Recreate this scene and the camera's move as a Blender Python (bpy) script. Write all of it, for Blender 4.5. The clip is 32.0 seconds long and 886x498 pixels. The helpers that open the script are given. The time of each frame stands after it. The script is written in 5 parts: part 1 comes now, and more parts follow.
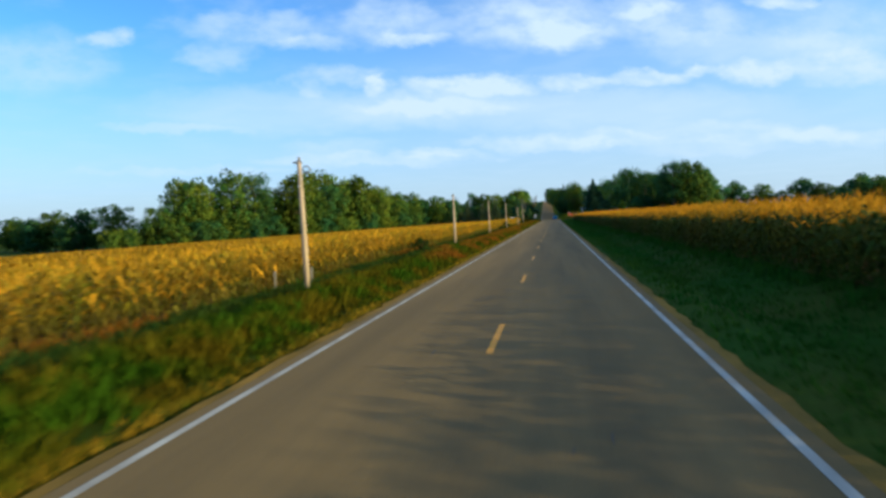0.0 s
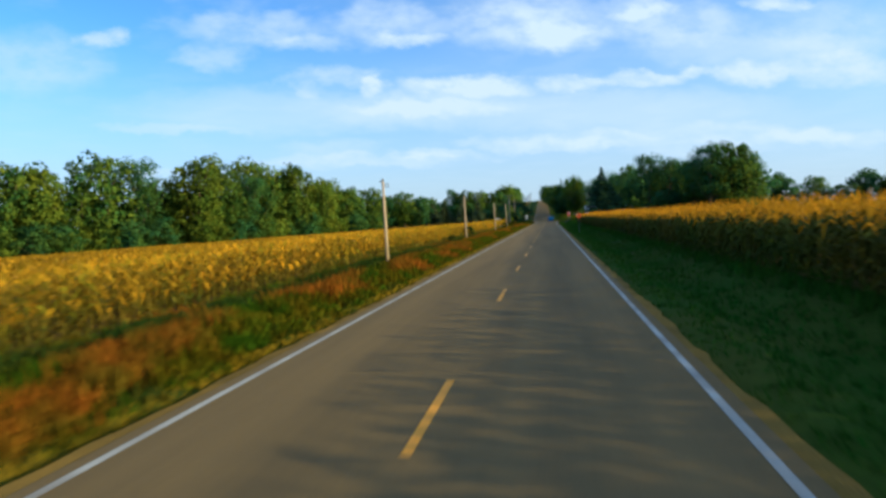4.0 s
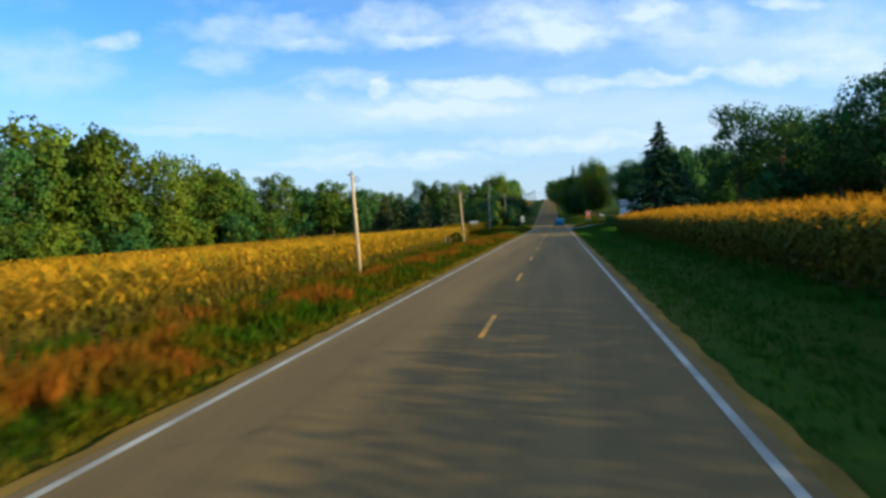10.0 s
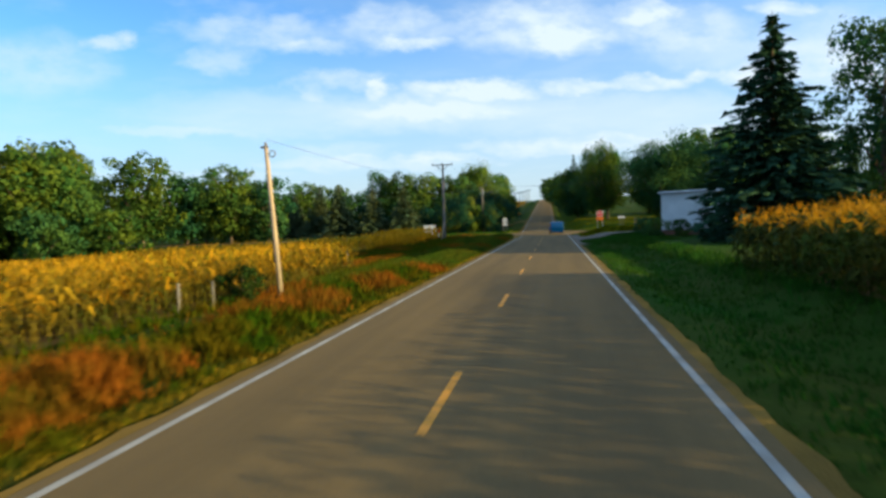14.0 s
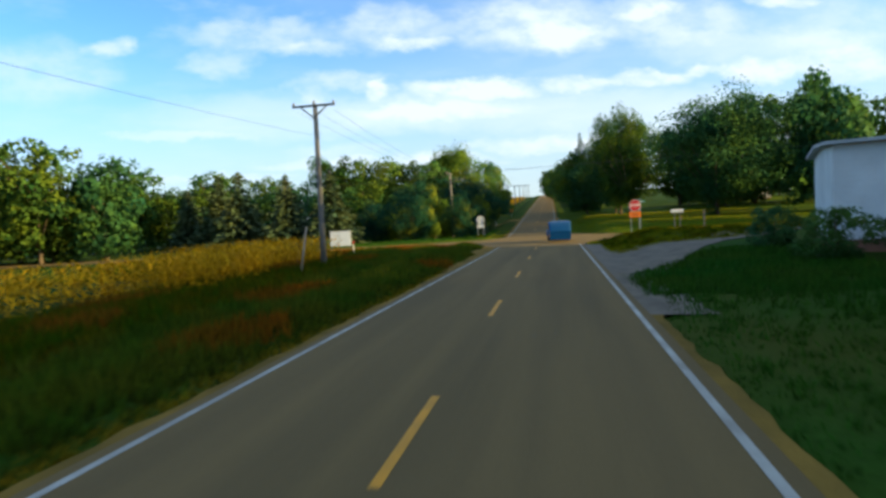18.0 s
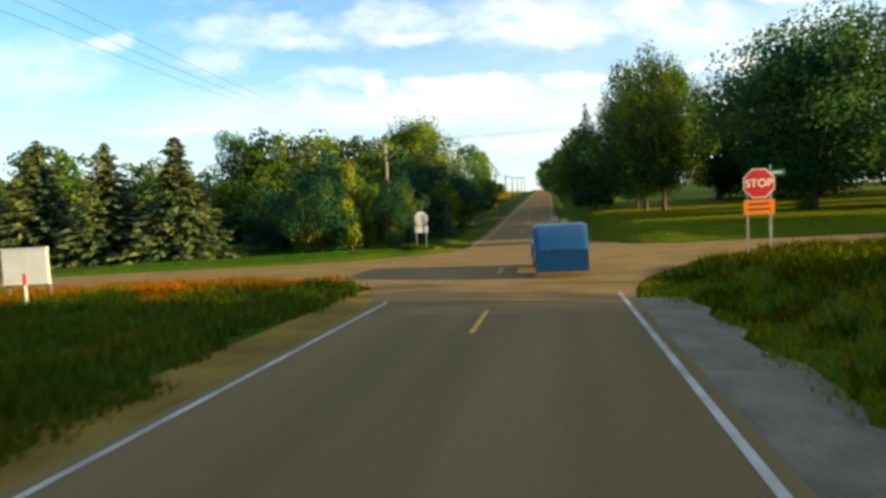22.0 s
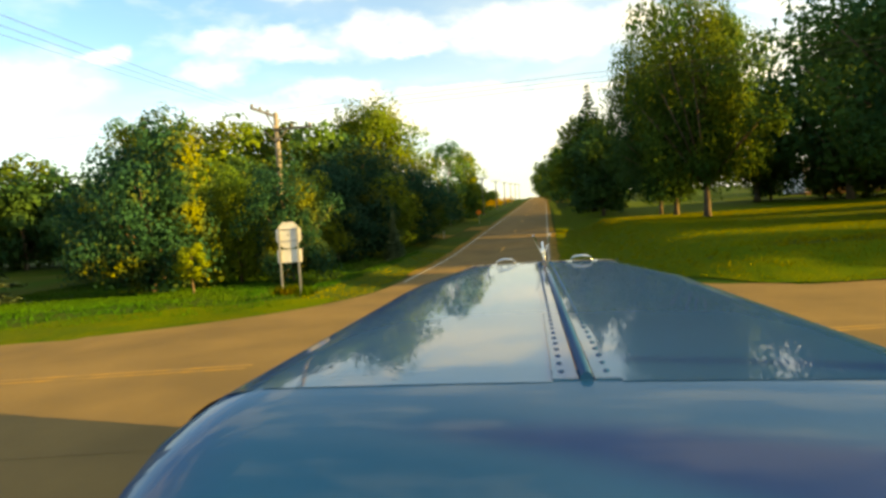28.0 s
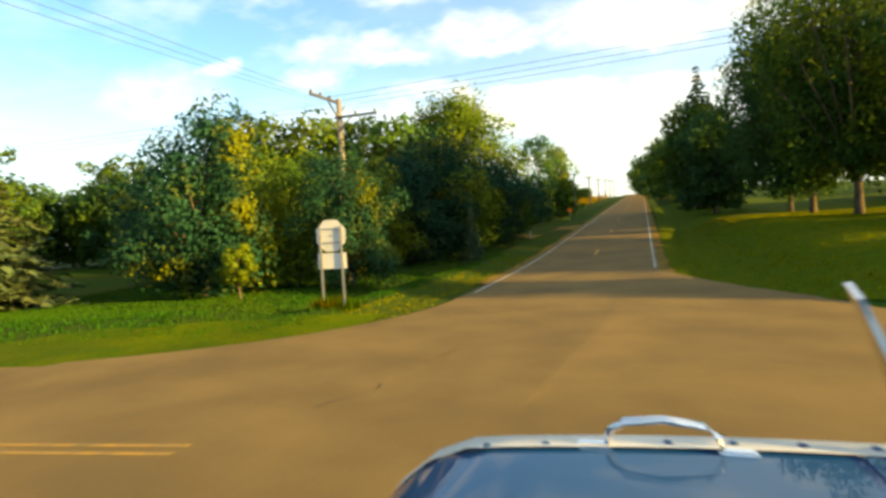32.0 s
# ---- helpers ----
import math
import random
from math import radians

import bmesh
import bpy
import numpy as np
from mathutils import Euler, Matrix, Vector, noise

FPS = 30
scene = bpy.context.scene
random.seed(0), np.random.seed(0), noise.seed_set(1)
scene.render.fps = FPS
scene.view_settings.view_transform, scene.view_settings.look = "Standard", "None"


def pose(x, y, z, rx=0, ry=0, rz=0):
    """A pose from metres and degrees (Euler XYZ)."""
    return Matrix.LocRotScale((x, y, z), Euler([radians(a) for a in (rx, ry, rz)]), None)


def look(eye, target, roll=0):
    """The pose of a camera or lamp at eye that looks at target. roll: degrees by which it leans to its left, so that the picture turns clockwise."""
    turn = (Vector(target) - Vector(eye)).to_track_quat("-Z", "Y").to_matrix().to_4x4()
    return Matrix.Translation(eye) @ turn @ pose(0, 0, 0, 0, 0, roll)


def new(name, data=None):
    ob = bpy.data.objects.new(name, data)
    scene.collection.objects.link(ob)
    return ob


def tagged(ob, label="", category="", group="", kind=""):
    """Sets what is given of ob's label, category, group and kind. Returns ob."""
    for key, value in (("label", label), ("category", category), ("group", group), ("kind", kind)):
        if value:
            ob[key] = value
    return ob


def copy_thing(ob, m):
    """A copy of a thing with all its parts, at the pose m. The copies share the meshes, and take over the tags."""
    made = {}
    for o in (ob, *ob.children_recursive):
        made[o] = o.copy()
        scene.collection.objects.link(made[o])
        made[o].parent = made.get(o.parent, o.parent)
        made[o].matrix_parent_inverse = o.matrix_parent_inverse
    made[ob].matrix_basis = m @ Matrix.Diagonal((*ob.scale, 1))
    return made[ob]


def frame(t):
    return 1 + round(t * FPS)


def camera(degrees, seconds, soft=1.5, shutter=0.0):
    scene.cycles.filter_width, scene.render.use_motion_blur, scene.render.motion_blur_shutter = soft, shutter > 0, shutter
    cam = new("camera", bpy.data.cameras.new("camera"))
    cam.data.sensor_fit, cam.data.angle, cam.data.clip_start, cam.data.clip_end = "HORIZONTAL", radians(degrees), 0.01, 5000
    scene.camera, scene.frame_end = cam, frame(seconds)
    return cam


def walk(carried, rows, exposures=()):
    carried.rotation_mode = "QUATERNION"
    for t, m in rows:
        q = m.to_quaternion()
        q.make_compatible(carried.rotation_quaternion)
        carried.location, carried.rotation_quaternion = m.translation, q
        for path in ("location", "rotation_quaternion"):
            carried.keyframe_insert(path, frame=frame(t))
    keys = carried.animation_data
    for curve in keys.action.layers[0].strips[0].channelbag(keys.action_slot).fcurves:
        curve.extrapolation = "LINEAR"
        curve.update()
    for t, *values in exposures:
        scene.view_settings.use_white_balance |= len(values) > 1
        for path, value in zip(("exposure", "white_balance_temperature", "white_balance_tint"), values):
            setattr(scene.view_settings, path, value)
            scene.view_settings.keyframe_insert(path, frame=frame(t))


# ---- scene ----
cam = camera(78.47, 32.0, soft=3.0, shutter=0.4)
EYE = 2.40


def seat(x, y, yaw, pitch, roll):
    return pose(x, y, EYE, 0, 0, yaw) @ pose(0, 0, 0, 90 + pitch) @ pose(0, 0, 0, 0, 0, -roll)


PATH = (
    (0.0, 1.010, -9.476, 11.60, -3.15, 2.17),
    (0.5, 1.059, -2.613, 11.50, -3.10, 2.24),
    (1.0, 1.104, 4.230, 11.30, -3.13, 2.35),
    (1.5, 1.143, 11.072, 11.22, -3.09, 2.37),
    (2.0, 1.182, 17.974, 11.17, -3.21, 2.22),
    (2.5, 1.227, 24.954, 10.98, -3.32, 2.09),
    (3.0, 1.269, 31.938, 11.02, -3.33, 2.14),
    (3.5, 1.310, 38.918, 11.09, -3.11, 2.17),
    (4.0, 1.348, 45.891, 11.24, -3.09, 2.19),
    (4.5, 1.381, 52.855, 11.39, -3.07, 2.21),
    (5.0, 1.408, 59.804, 11.54, -3.05, 2.22),
    (5.5, 1.427, 66.734, 11.69, -3.03, 2.24),
    (6.0, 1.437, 73.642, 11.79, -3.07, 2.26),
    (6.5, 1.432, 80.515, 11.77, -3.03, 2.44),
    (7.0, 1.427, 87.312, 11.77, -2.84, 2.64),
    (7.5, 1.432, 94.002, 11.85, -3.00, 2.62),
    (8.0, 1.439, 100.516, 11.84, -3.09, 2.67),
    (8.5, 1.443, 106.872, 11.98, -2.79, 2.65),
    (9.0, 1.452, 113.157, 12.04, -3.08, 2.58),
    (9.5, 1.455, 119.381, 12.09, -2.85, 2.42),
    (10.0, 1.447, 125.501, 12.07, -2.91, 2.28),
    (10.5, 1.430, 131.562, 11.93, -2.90, 2.21),
    (11.0, 1.413, 137.644, 11.81, -2.68, 2.16),
    (11.5, 1.389, 143.651, 11.85, -2.75, 2.28),
    (12.0, 1.364, 149.329, 11.91, -2.92, 2.22),
    (12.5, 1.346, 154.725, 12.00, -2.96, 2.24),
    (13.0, 1.340, 159.900, 12.04, -2.85, 2.19),
    (13.5, 1.356, 164.900, 11.90, -2.75, 2.02),
    (14.0, 1.383, 169.851, 11.67, -2.73, 1.97),
    (14.5, 1.416, 174.784, 11.68, -2.72, 1.94),
    (15.0, 1.455, 179.700, 11.74, -2.58, 2.11),
    (15.5, 1.496, 184.570, 11.80, -2.44, 2.29),
    (16.0, 1.533, 189.367, 11.86, -2.31, 2.47),
    (16.5, 1.562, 194.065, 11.92, -2.17, 2.65),
    (17.0, 1.578, 198.636, 11.87, -2.13, 2.81),
    (17.5, 1.577, 203.139, 12.00, -2.39, 2.97),
    (18.0, 1.578, 207.720, 12.01, -2.77, 2.99),
    (18.5, 1.580, 212.254, 11.95, -2.94, 3.12),
    (19.0, 1.577, 216.474, 11.89, -3.15, 3.16),
    (19.5, 1.564, 220.253, 12.08, -3.51, 3.13),
    (20.0, 1.564, 224.251, 12.14, -3.61, 3.06),
    (20.5, 1.572, 228.193, 12.16, -3.68, 3.07),
    (21.0, 1.590, 231.927, 12.20, -3.14, 3.21),
    (21.5, 1.623, 235.366, 11.99, -3.06, 3.09),
    (22.0, 1.639, 238.713, 11.88, -3.18, 2.98),
    (22.5, 1.652, 241.770, 11.74, -3.13, 2.97),
    (23.0, 1.677, 244.377, 11.68, -2.96, 3.04),
    (23.5, 1.702, 246.714, 11.48, -2.90, 3.08),
    (24.0, 1.724, 248.800, 11.42, -2.81, 3.26),
    (24.5, 1.740, 250.646, 11.46, -2.64, 3.31),
    (25.0, 1.753, 252.355, 11.50, -2.56, 3.41),
    (25.5, 1.760, 253.884, 11.47, -2.60, 3.51),
    (26.0, 1.762, 255.193, 11.51, -2.52, 3.50),
    (26.5, 1.762, 256.309, 11.56, -2.45, 3.49),
    (27.0, 1.759, 257.260, 11.60, -2.37, 3.47),
    (27.5, 1.754, 258.072, 11.65, -2.30, 3.46),
    (28.0, 1.747, 258.773, 11.58, -2.20, 3.55),
    (28.5, 1.730, 259.402, 11.62, -2.25, 3.50),
    (29.0, 1.709, 260.062, 11.64, -2.30, 3.37),
    (29.5, 1.683, 260.688, 11.79, -2.09, 3.05),
    (30.0, 1.657, 261.231, 12.08, -2.05, 2.96),
    (30.5, 1.621, 261.739, 12.63, -2.01, 3.09),
    (31.0, 1.549, 262.259, 14.09, -1.95, 3.26),
    (31.5, 1.422, 262.768, 16.67, -1.91, 3.40),
    (32.0, 1.262, 263.201, 21.01, -1.76, 3.35),
)
EXPOSURES = ((0, 1.02, 5150, 4), (9, 1.08, 5300, 4), (12, 1.1, 5400, 4), (14, 1.18, 5700, 4), (18, 1.35, 5950, 4), (20, 1.55, 6750, 4), (23, 1.6, 6950, 4), (25, 1.68, 7500, 4), (28, 1.92, 10000, 4), (30, 1.93, 10000, 4), (31, 1.92, 9800, 4), (32, 1.88, 8400, 4))
walk(cam, [(t, seat(*p)) for t, *p in PATH], EXPOSURES)

# ---------------------------------------------------------------- light
SUN_EL, SUN_AZ = 13.0, 97.0          # azimuth clockwise from the road's direction (+y)


def make_world():
    w = bpy.data.worlds.new("sky")
    scene.world = w
    w.use_nodes = True
    nt = w.node_tree
    nt.nodes.clear()
    n, l = nt.nodes.new, nt.links.new
    sky = n("ShaderNodeTexSky")
    sky.sky_type, sky.sun_disc = "NISHITA", False
    sky.sun_elevation, sky.sun_rotation = radians(24), radians(SUN_AZ)
    sky.air_density, sky.dust_density, sky.ozone_density = 1.0, 0.6, 3.0
    tc = n("ShaderNodeTexCoord")
    sep = n("ShaderNodeSeparateXYZ")
    l(tc.outputs["Generated"], sep.inputs[0])

    def math_(op, a, b):
        m = n("ShaderNodeMath")
        m.operation = op
        for i, v in enumerate((a, b)):
            if isinstance(v, (int, float)):
                m.inputs[i].default_value = v
            else:
                l(v, m.inputs[i])
        return m.outputs[0]

    up = math_("MAXIMUM", sep.outputs["Z"], 0.0)
    depth = math_("ADD", up, 0.10)
    flat = n("ShaderNodeCombineXYZ")
    l(math_("DIVIDE", sep.outputs["X"], depth), flat.inputs[0])
    l(math_("DIVIDE", sep.outputs["Y"], depth), flat.inputs[1])

    def cloud(scale, stretch, lo, hi, detail, shift):
        mp = n("ShaderNodeMapping")
        mp.inputs["Location"].default_value = shift
        mp.inputs["Rotation"].default_value = (0, 0, radians(-10))
        mp.inputs["Scale"].default_value = (scale * stretch, scale, 1)
        l(flat.outputs[0], mp.inputs[0])
        tx = n("ShaderNodeTexNoise")
        tx.inputs["Scale"].default_value, tx.inputs["Detail"].default_value = 1.0, detail
        tx.inputs["Roughness"].default_value = 0.55
        l(mp.outputs[0], tx.inputs["Vector"])
        r = n("ShaderNodeMapRange")
        r.interpolation_type = "SMOOTHSTEP"
        r.inputs["From Min"].default_value, r.inputs["From Max"].default_value = lo, hi
        l(tx.outputs["Fac"], r.inputs["Value"])
        return r.outputs[0]

    def ramp(v, lo, hi, to_lo, to_hi):
        r = n("ShaderNodeMapRange")
        r.interpolation_type = "SMOOTHSTEP"
        for k, q in (("From Min", lo), ("From Max", hi), ("To Min", to_lo), ("To Max", to_hi)):
            r.inputs[k].default_value = q
        l(v, r.inputs["Value"])
        return r.outputs[0]

    # the sky ahead, unrolled on a plane that stands across the road
    yaw = radians(11.6)
    ahead = math_("ADD", math_("MULTIPLY", sep.outputs["X"], -math.sin(yaw)), math_("MULTIPLY", sep.outputs["Y"], math.cos(yaw)))
    across = math_("ADD", math_("MULTIPLY", sep.outputs["X"], math.cos(yaw)), math_("MULTIPLY", sep.outputs["Y"], math.sin(yaw)))
    front = math_("MAXIMUM", ahead, 0.12)
    pu = math_("DIVIDE", across, front)
    pv = math_("ADD", math_("DIVIDE", sep.outputs["Z"], front), math_("MULTIPLY", pu, 0.038))
    plane = n("ShaderNodeCombineXYZ")
    l(pu, plane.inputs[0])
    l(pv, plane.inputs[1])

    def curl(scale, detail, shift, tall=1.8):
        mp = n("ShaderNodeMapping")
        mp.inputs["Location"].default_value = shift
        mp.inputs["Scale"].default_value = (scale, scale * tall, 1)
        l(plane.outputs[0], mp.inputs[0])
        tx = n("ShaderNodeTexNoise")
        tx.inputs["Scale"].default_value, tx.inputs["Detail"].default_value = 1.0, detail
        tx.inputs["Roughness"].default_value = 0.6
        l(mp.outputs[0], tx.inputs["Vector"])
        return tx.outputs["Fac"]

    wu = math_("ADD", pu, math_("MULTIPLY", math_("SUBTRACT", curl(9.0, 4, (2, 5, 0)), 0.5), 0.16))
    wv = math_("ADD", pv, math_("MULTIPLY", math_("SUBTRACT", curl(11.0, 5, (7, 1, 0)), 0.5), 0.055))
    grain = ramp(curl(16.0, 6, (3, 3, 0)), 0.30, 0.66, 0.45, 1.0)

    def drift(spots, grow):
        """Soft clouds at places on that plane: across, up, half width, half height, weight."""
        total = 0.0
        for cu, cv, hw, hh, weight in spots:
            du = math_("DIVIDE", math_("SUBTRACT", wu, cu), hw * grow)
            dv = math_("DIVIDE", math_("SUBTRACT", wv, cv), hh * grow)
            d2 = math_("ADD", math_("MULTIPLY", du, du), math_("MULTIPLY", dv, dv))
            total = math_("ADD", total, ramp(d2, 0.0, 1.0, weight, 0.0))
        return total

    PUFFS = [(0.058, 0.244, 0.103, 0.018, 0.95), (0.243, 0.249, 0.049, 0.012, 0.7), (0.377, 0.257, 0.08, 0.015, 0.85), (0.483, 0.271, 0.031, 0.011, 0.8), (0.587, 0.268, 0.064, 0.018, 0.85), (0.746, 0.275, 0.092, 0.028, 0.7), (-0.106, 0.244, 0.027, 0.016, 0.8), (-0.156, 0.262, 0.061, 0.015, 0.5), (-0.239, 0.242, 0.031, 0.018, 0.4), (0.006, 0.204, 0.123, 0.015, 0.5)]
    WISPS = [(0.175, 0.355, 0.117, 0.042, 0.65), (0.245, 0.333, 0.071, 0.022, 0.4), (0.44, 0.353, 0.107, 0.034, 0.55), (0.369, 0.387, 0.061, 0.02, 0.6), (0.634, 0.391, 0.053, 0.012, 0.6), (-0.08, 0.355, 0.082, 0.036, 0.45), (-0.041, 0.325, 0.063, 0.012, 0.45), (-0.335, 0.346, 0.127, 0.022, 0.5), (-0.225, 0.319, 0.061, 0.014, 0.5), (-0.586, 0.328, 0.041, 0.015, 0.65), (-0.394, 0.296, 0.061, 0.022, 0.45), (-0.727, 0.284, 0.112, 0.05, 0.4), (0.726, 0.35, 0.123, 0.045, 0.35)]
    VEILS = [(-0.282, 0.198, 0.277, 0.041, 0.35), (0.232, 0.199, 0.412, 0.041, 0.4), (0.593, 0.31, 0.205, 0.028, 0.35), (-0.489, 0.167, 0.134, 0.01, 0.35)]
    STREAKS = [(-0.143, 0.108, 0.17, 0.01, 0.6), (0.013, 0.119, 0.083, 0.008, 0.6), (0.189, 0.14, 0.119, 0.012, 0.65), (0.318, 0.148, 0.083, 0.012, 0.55), (0.488, 0.13, 0.124, 0.014, 0.4), (0.561, 0.158, 0.165, 0.017, 0.5), (0.747, 0.153, 0.124, 0.014, 0.5), (-0.183, 0.13, 0.072, 0.014, 0.35), (-0.464, 0.087, 0.165, 0.007, 0.4)]
    big = cloud(0.95, 0.75, 0.42, 0.68, 6, (3.1, 1.7, 0))
    small = cloud(3.4, 0.85, 0.46, 0.66, 4, (7.3, 2.2, 0))
    high = math_("MULTIPLY", math_("ADD", math_("MULTIPLY", small, 0.55), math_("MULTIPLY", big, 0.45)), ramp(sep.outputs["Z"], 0.30, 0.44, 0.12, 0.9))
    view = math_("MULTIPLY", ramp(ahead, 0.15, 0.45, 0.0, 1.0), grain)
    seen = math_("MULTIPLY", math_("ADD", drift(PUFFS, 1.45), math_("ADD", drift(WISPS, 1.5), drift(STREAKS, 1.5))), view)
    thin = math_("MULTIPLY", drift(VEILS, 1.3), ramp(ahead, 0.15, 0.45, 0.0, 1.0))
    cover = math_("MINIMUM", math_("ADD", math_("ADD", high, thin), math_("ADD", seen, ramp(pu, -0.8, 0.6, 0.06, 0.24))), 1.0)
    haze = n("ShaderNodeMapRange")                # thin veil low over the horizon
    haze.interpolation_type = "SMOOTHSTEP"
    haze.inputs["From Min"].default_value, haze.inputs["From Max"].default_value = 0.0, 0.34
    haze.inputs["To Min"].default_value, haze.inputs["To Max"].default_value = 0.85, 0.0
    l(sep.outputs["Z"], haze.inputs["Value"])
    rich = n("ShaderNodeHueSaturation")
    rich.inputs["Saturation"].default_value = 1.25
    rich.inputs["Value"].default_value = 1.3
    l(sky.outputs[0], rich.inputs["Color"])
    low = n("ShaderNodeMixRGB")
    l(haze.outputs[0], low.inputs[0])
    l(rich.outputs[0], low.inputs[1])
    low.inputs[2].default_value = (3.25, 3.65, 3.85, 1)
    mix = n("ShaderNodeMixRGB")
    l(cover, mix.inputs[0])
    l(low.outputs[0], mix.inputs[1])
    mix.inputs[2].default_value = (5.0, 5.2, 5.2, 1)
    bg = n("ShaderNodeBackground")
    bg.inputs["Strength"].default_value = 0.08
    l(mix.outputs[0], bg.inputs["Color"])
    out = n("ShaderNodeOutputWorld")
    l(bg.outputs[0], out.inputs["Surface"])


make_world()
sun = new("sun", bpy.data.lights.new("sun", "SUN"))
sun.data.energy, sun.data.angle, sun.data.color = 5.0, radians(0.6), (1.0, 0.69, 0.23)
_a, _e = radians(SUN_AZ), radians(SUN_EL)
TO_SUN = Vector((math.sin(_a) * math.cos(_e), math.cos(_a) * math.cos(_e), math.sin(_e)))
sun.matrix_world = look(TO_SUN * 400, (0, 0, 0))

# ---------------------------------------------------------------- materials


def material(name, colour, second=None, scale=6.0, rough=0.85, metal=0.0, bump=0.0, bump_scale=40.0, fine=0.25, island=0.0, obj=0.0,
             translucent=0.0, coat=0.0, spec=0.3, lo=0.35, hi=0.65, stretch=(1, 1, 1)):
    """Two noise scales between two colours, a fine grain, optional variation by island or object, and relief."""
    m = bpy.data.materials.new(name)
    m.use_nodes = True
    nt = m.node_tree
    n, l = nt.nodes.new, nt.links.new
    b = nt.nodes["Principled BSDF"]
    b.inputs["Roughness"].default_value, b.inputs["Metallic"].default_value = rough, metal
    b.inputs["Specular IOR Level"].default_value = spec
    b.inputs["Coat Weight"].default_value = coat
    b.inputs["Coat Roughness"].default_value = 0.03
    geo = n("ShaderNodeNewGeometry")
    second = second or tuple(c * 0.7 for c in colour)

    longer = n("ShaderNodeMapping")
    longer.inputs["Scale"].default_value = stretch
    l(geo.outputs["Position"], longer.inputs[0])

    def noise_(s, d, src=geo.outputs["Position"]):
        t = n("ShaderNodeTexNoise")
        t.inputs["Scale"].default_value, t.inputs["Detail"].default_value = s, d
        l(src, t.inputs["Vector"])
        return t.outputs["Fac"]

    rng = n("ShaderNodeMapRange")
    rng.inputs["From Min"].default_value, rng.inputs["From Max"].default_value = lo, hi
    l(noise_(1.0 / scale, 4, longer.outputs[0]), rng.inputs["Value"])
    mix = n("ShaderNodeMixRGB")
    mix.inputs[1].default_value, mix.inputs[2].default_value = (*colour, 1), (*second, 1)
    l(rng.outputs[0], mix.inputs[0])
    col = mix.outputs[0]

    def vary(src, amount, col):
        v = n("ShaderNodeMapRange")
        v.inputs["To Min"].default_value, v.inputs["To Max"].default_value = 1 - amount, 1 + amount
        l(src, v.inputs["Value"])
        h = n("ShaderNodeHueSaturation")
        l(v.outputs[0], h.inputs["Value"])
        l(col, h.inputs["Color"])
        return h.outputs[0]

    grain = noise_(bump_scale, 3)
    col = vary(grain, fine, col)
    if island:
        col = vary(geo.outputs["Random Per Island"], island, col)
    if obj:
        info = n("ShaderNodeObjectInfo")
        col = vary(info.outputs["Random"], obj, col)
    l(col, b.inputs["Base Color"])
    if bump:
        bm_ = n("ShaderNodeBump")
        bm_.inputs["Strength"].default_value, bm_.inputs["Distance"].default_value = bump, 0.02
        l(grain, bm_.inputs["Height"])
        l(bm_.outputs[0], b.inputs["Normal"])
    if translucent:
        tr = n("ShaderNodeBsdfTranslucent")
        l(col, tr.inputs["Color"])
        ms = n("ShaderNodeMixShader")
        ms.inputs[0].default_value = translucent
        l(b.outputs[0], ms.inputs[1])
        l(tr.outputs[0], ms.inputs[2])
        l(ms.outputs[0], nt.nodes["Material Output"].inputs["Surface"])
    return m


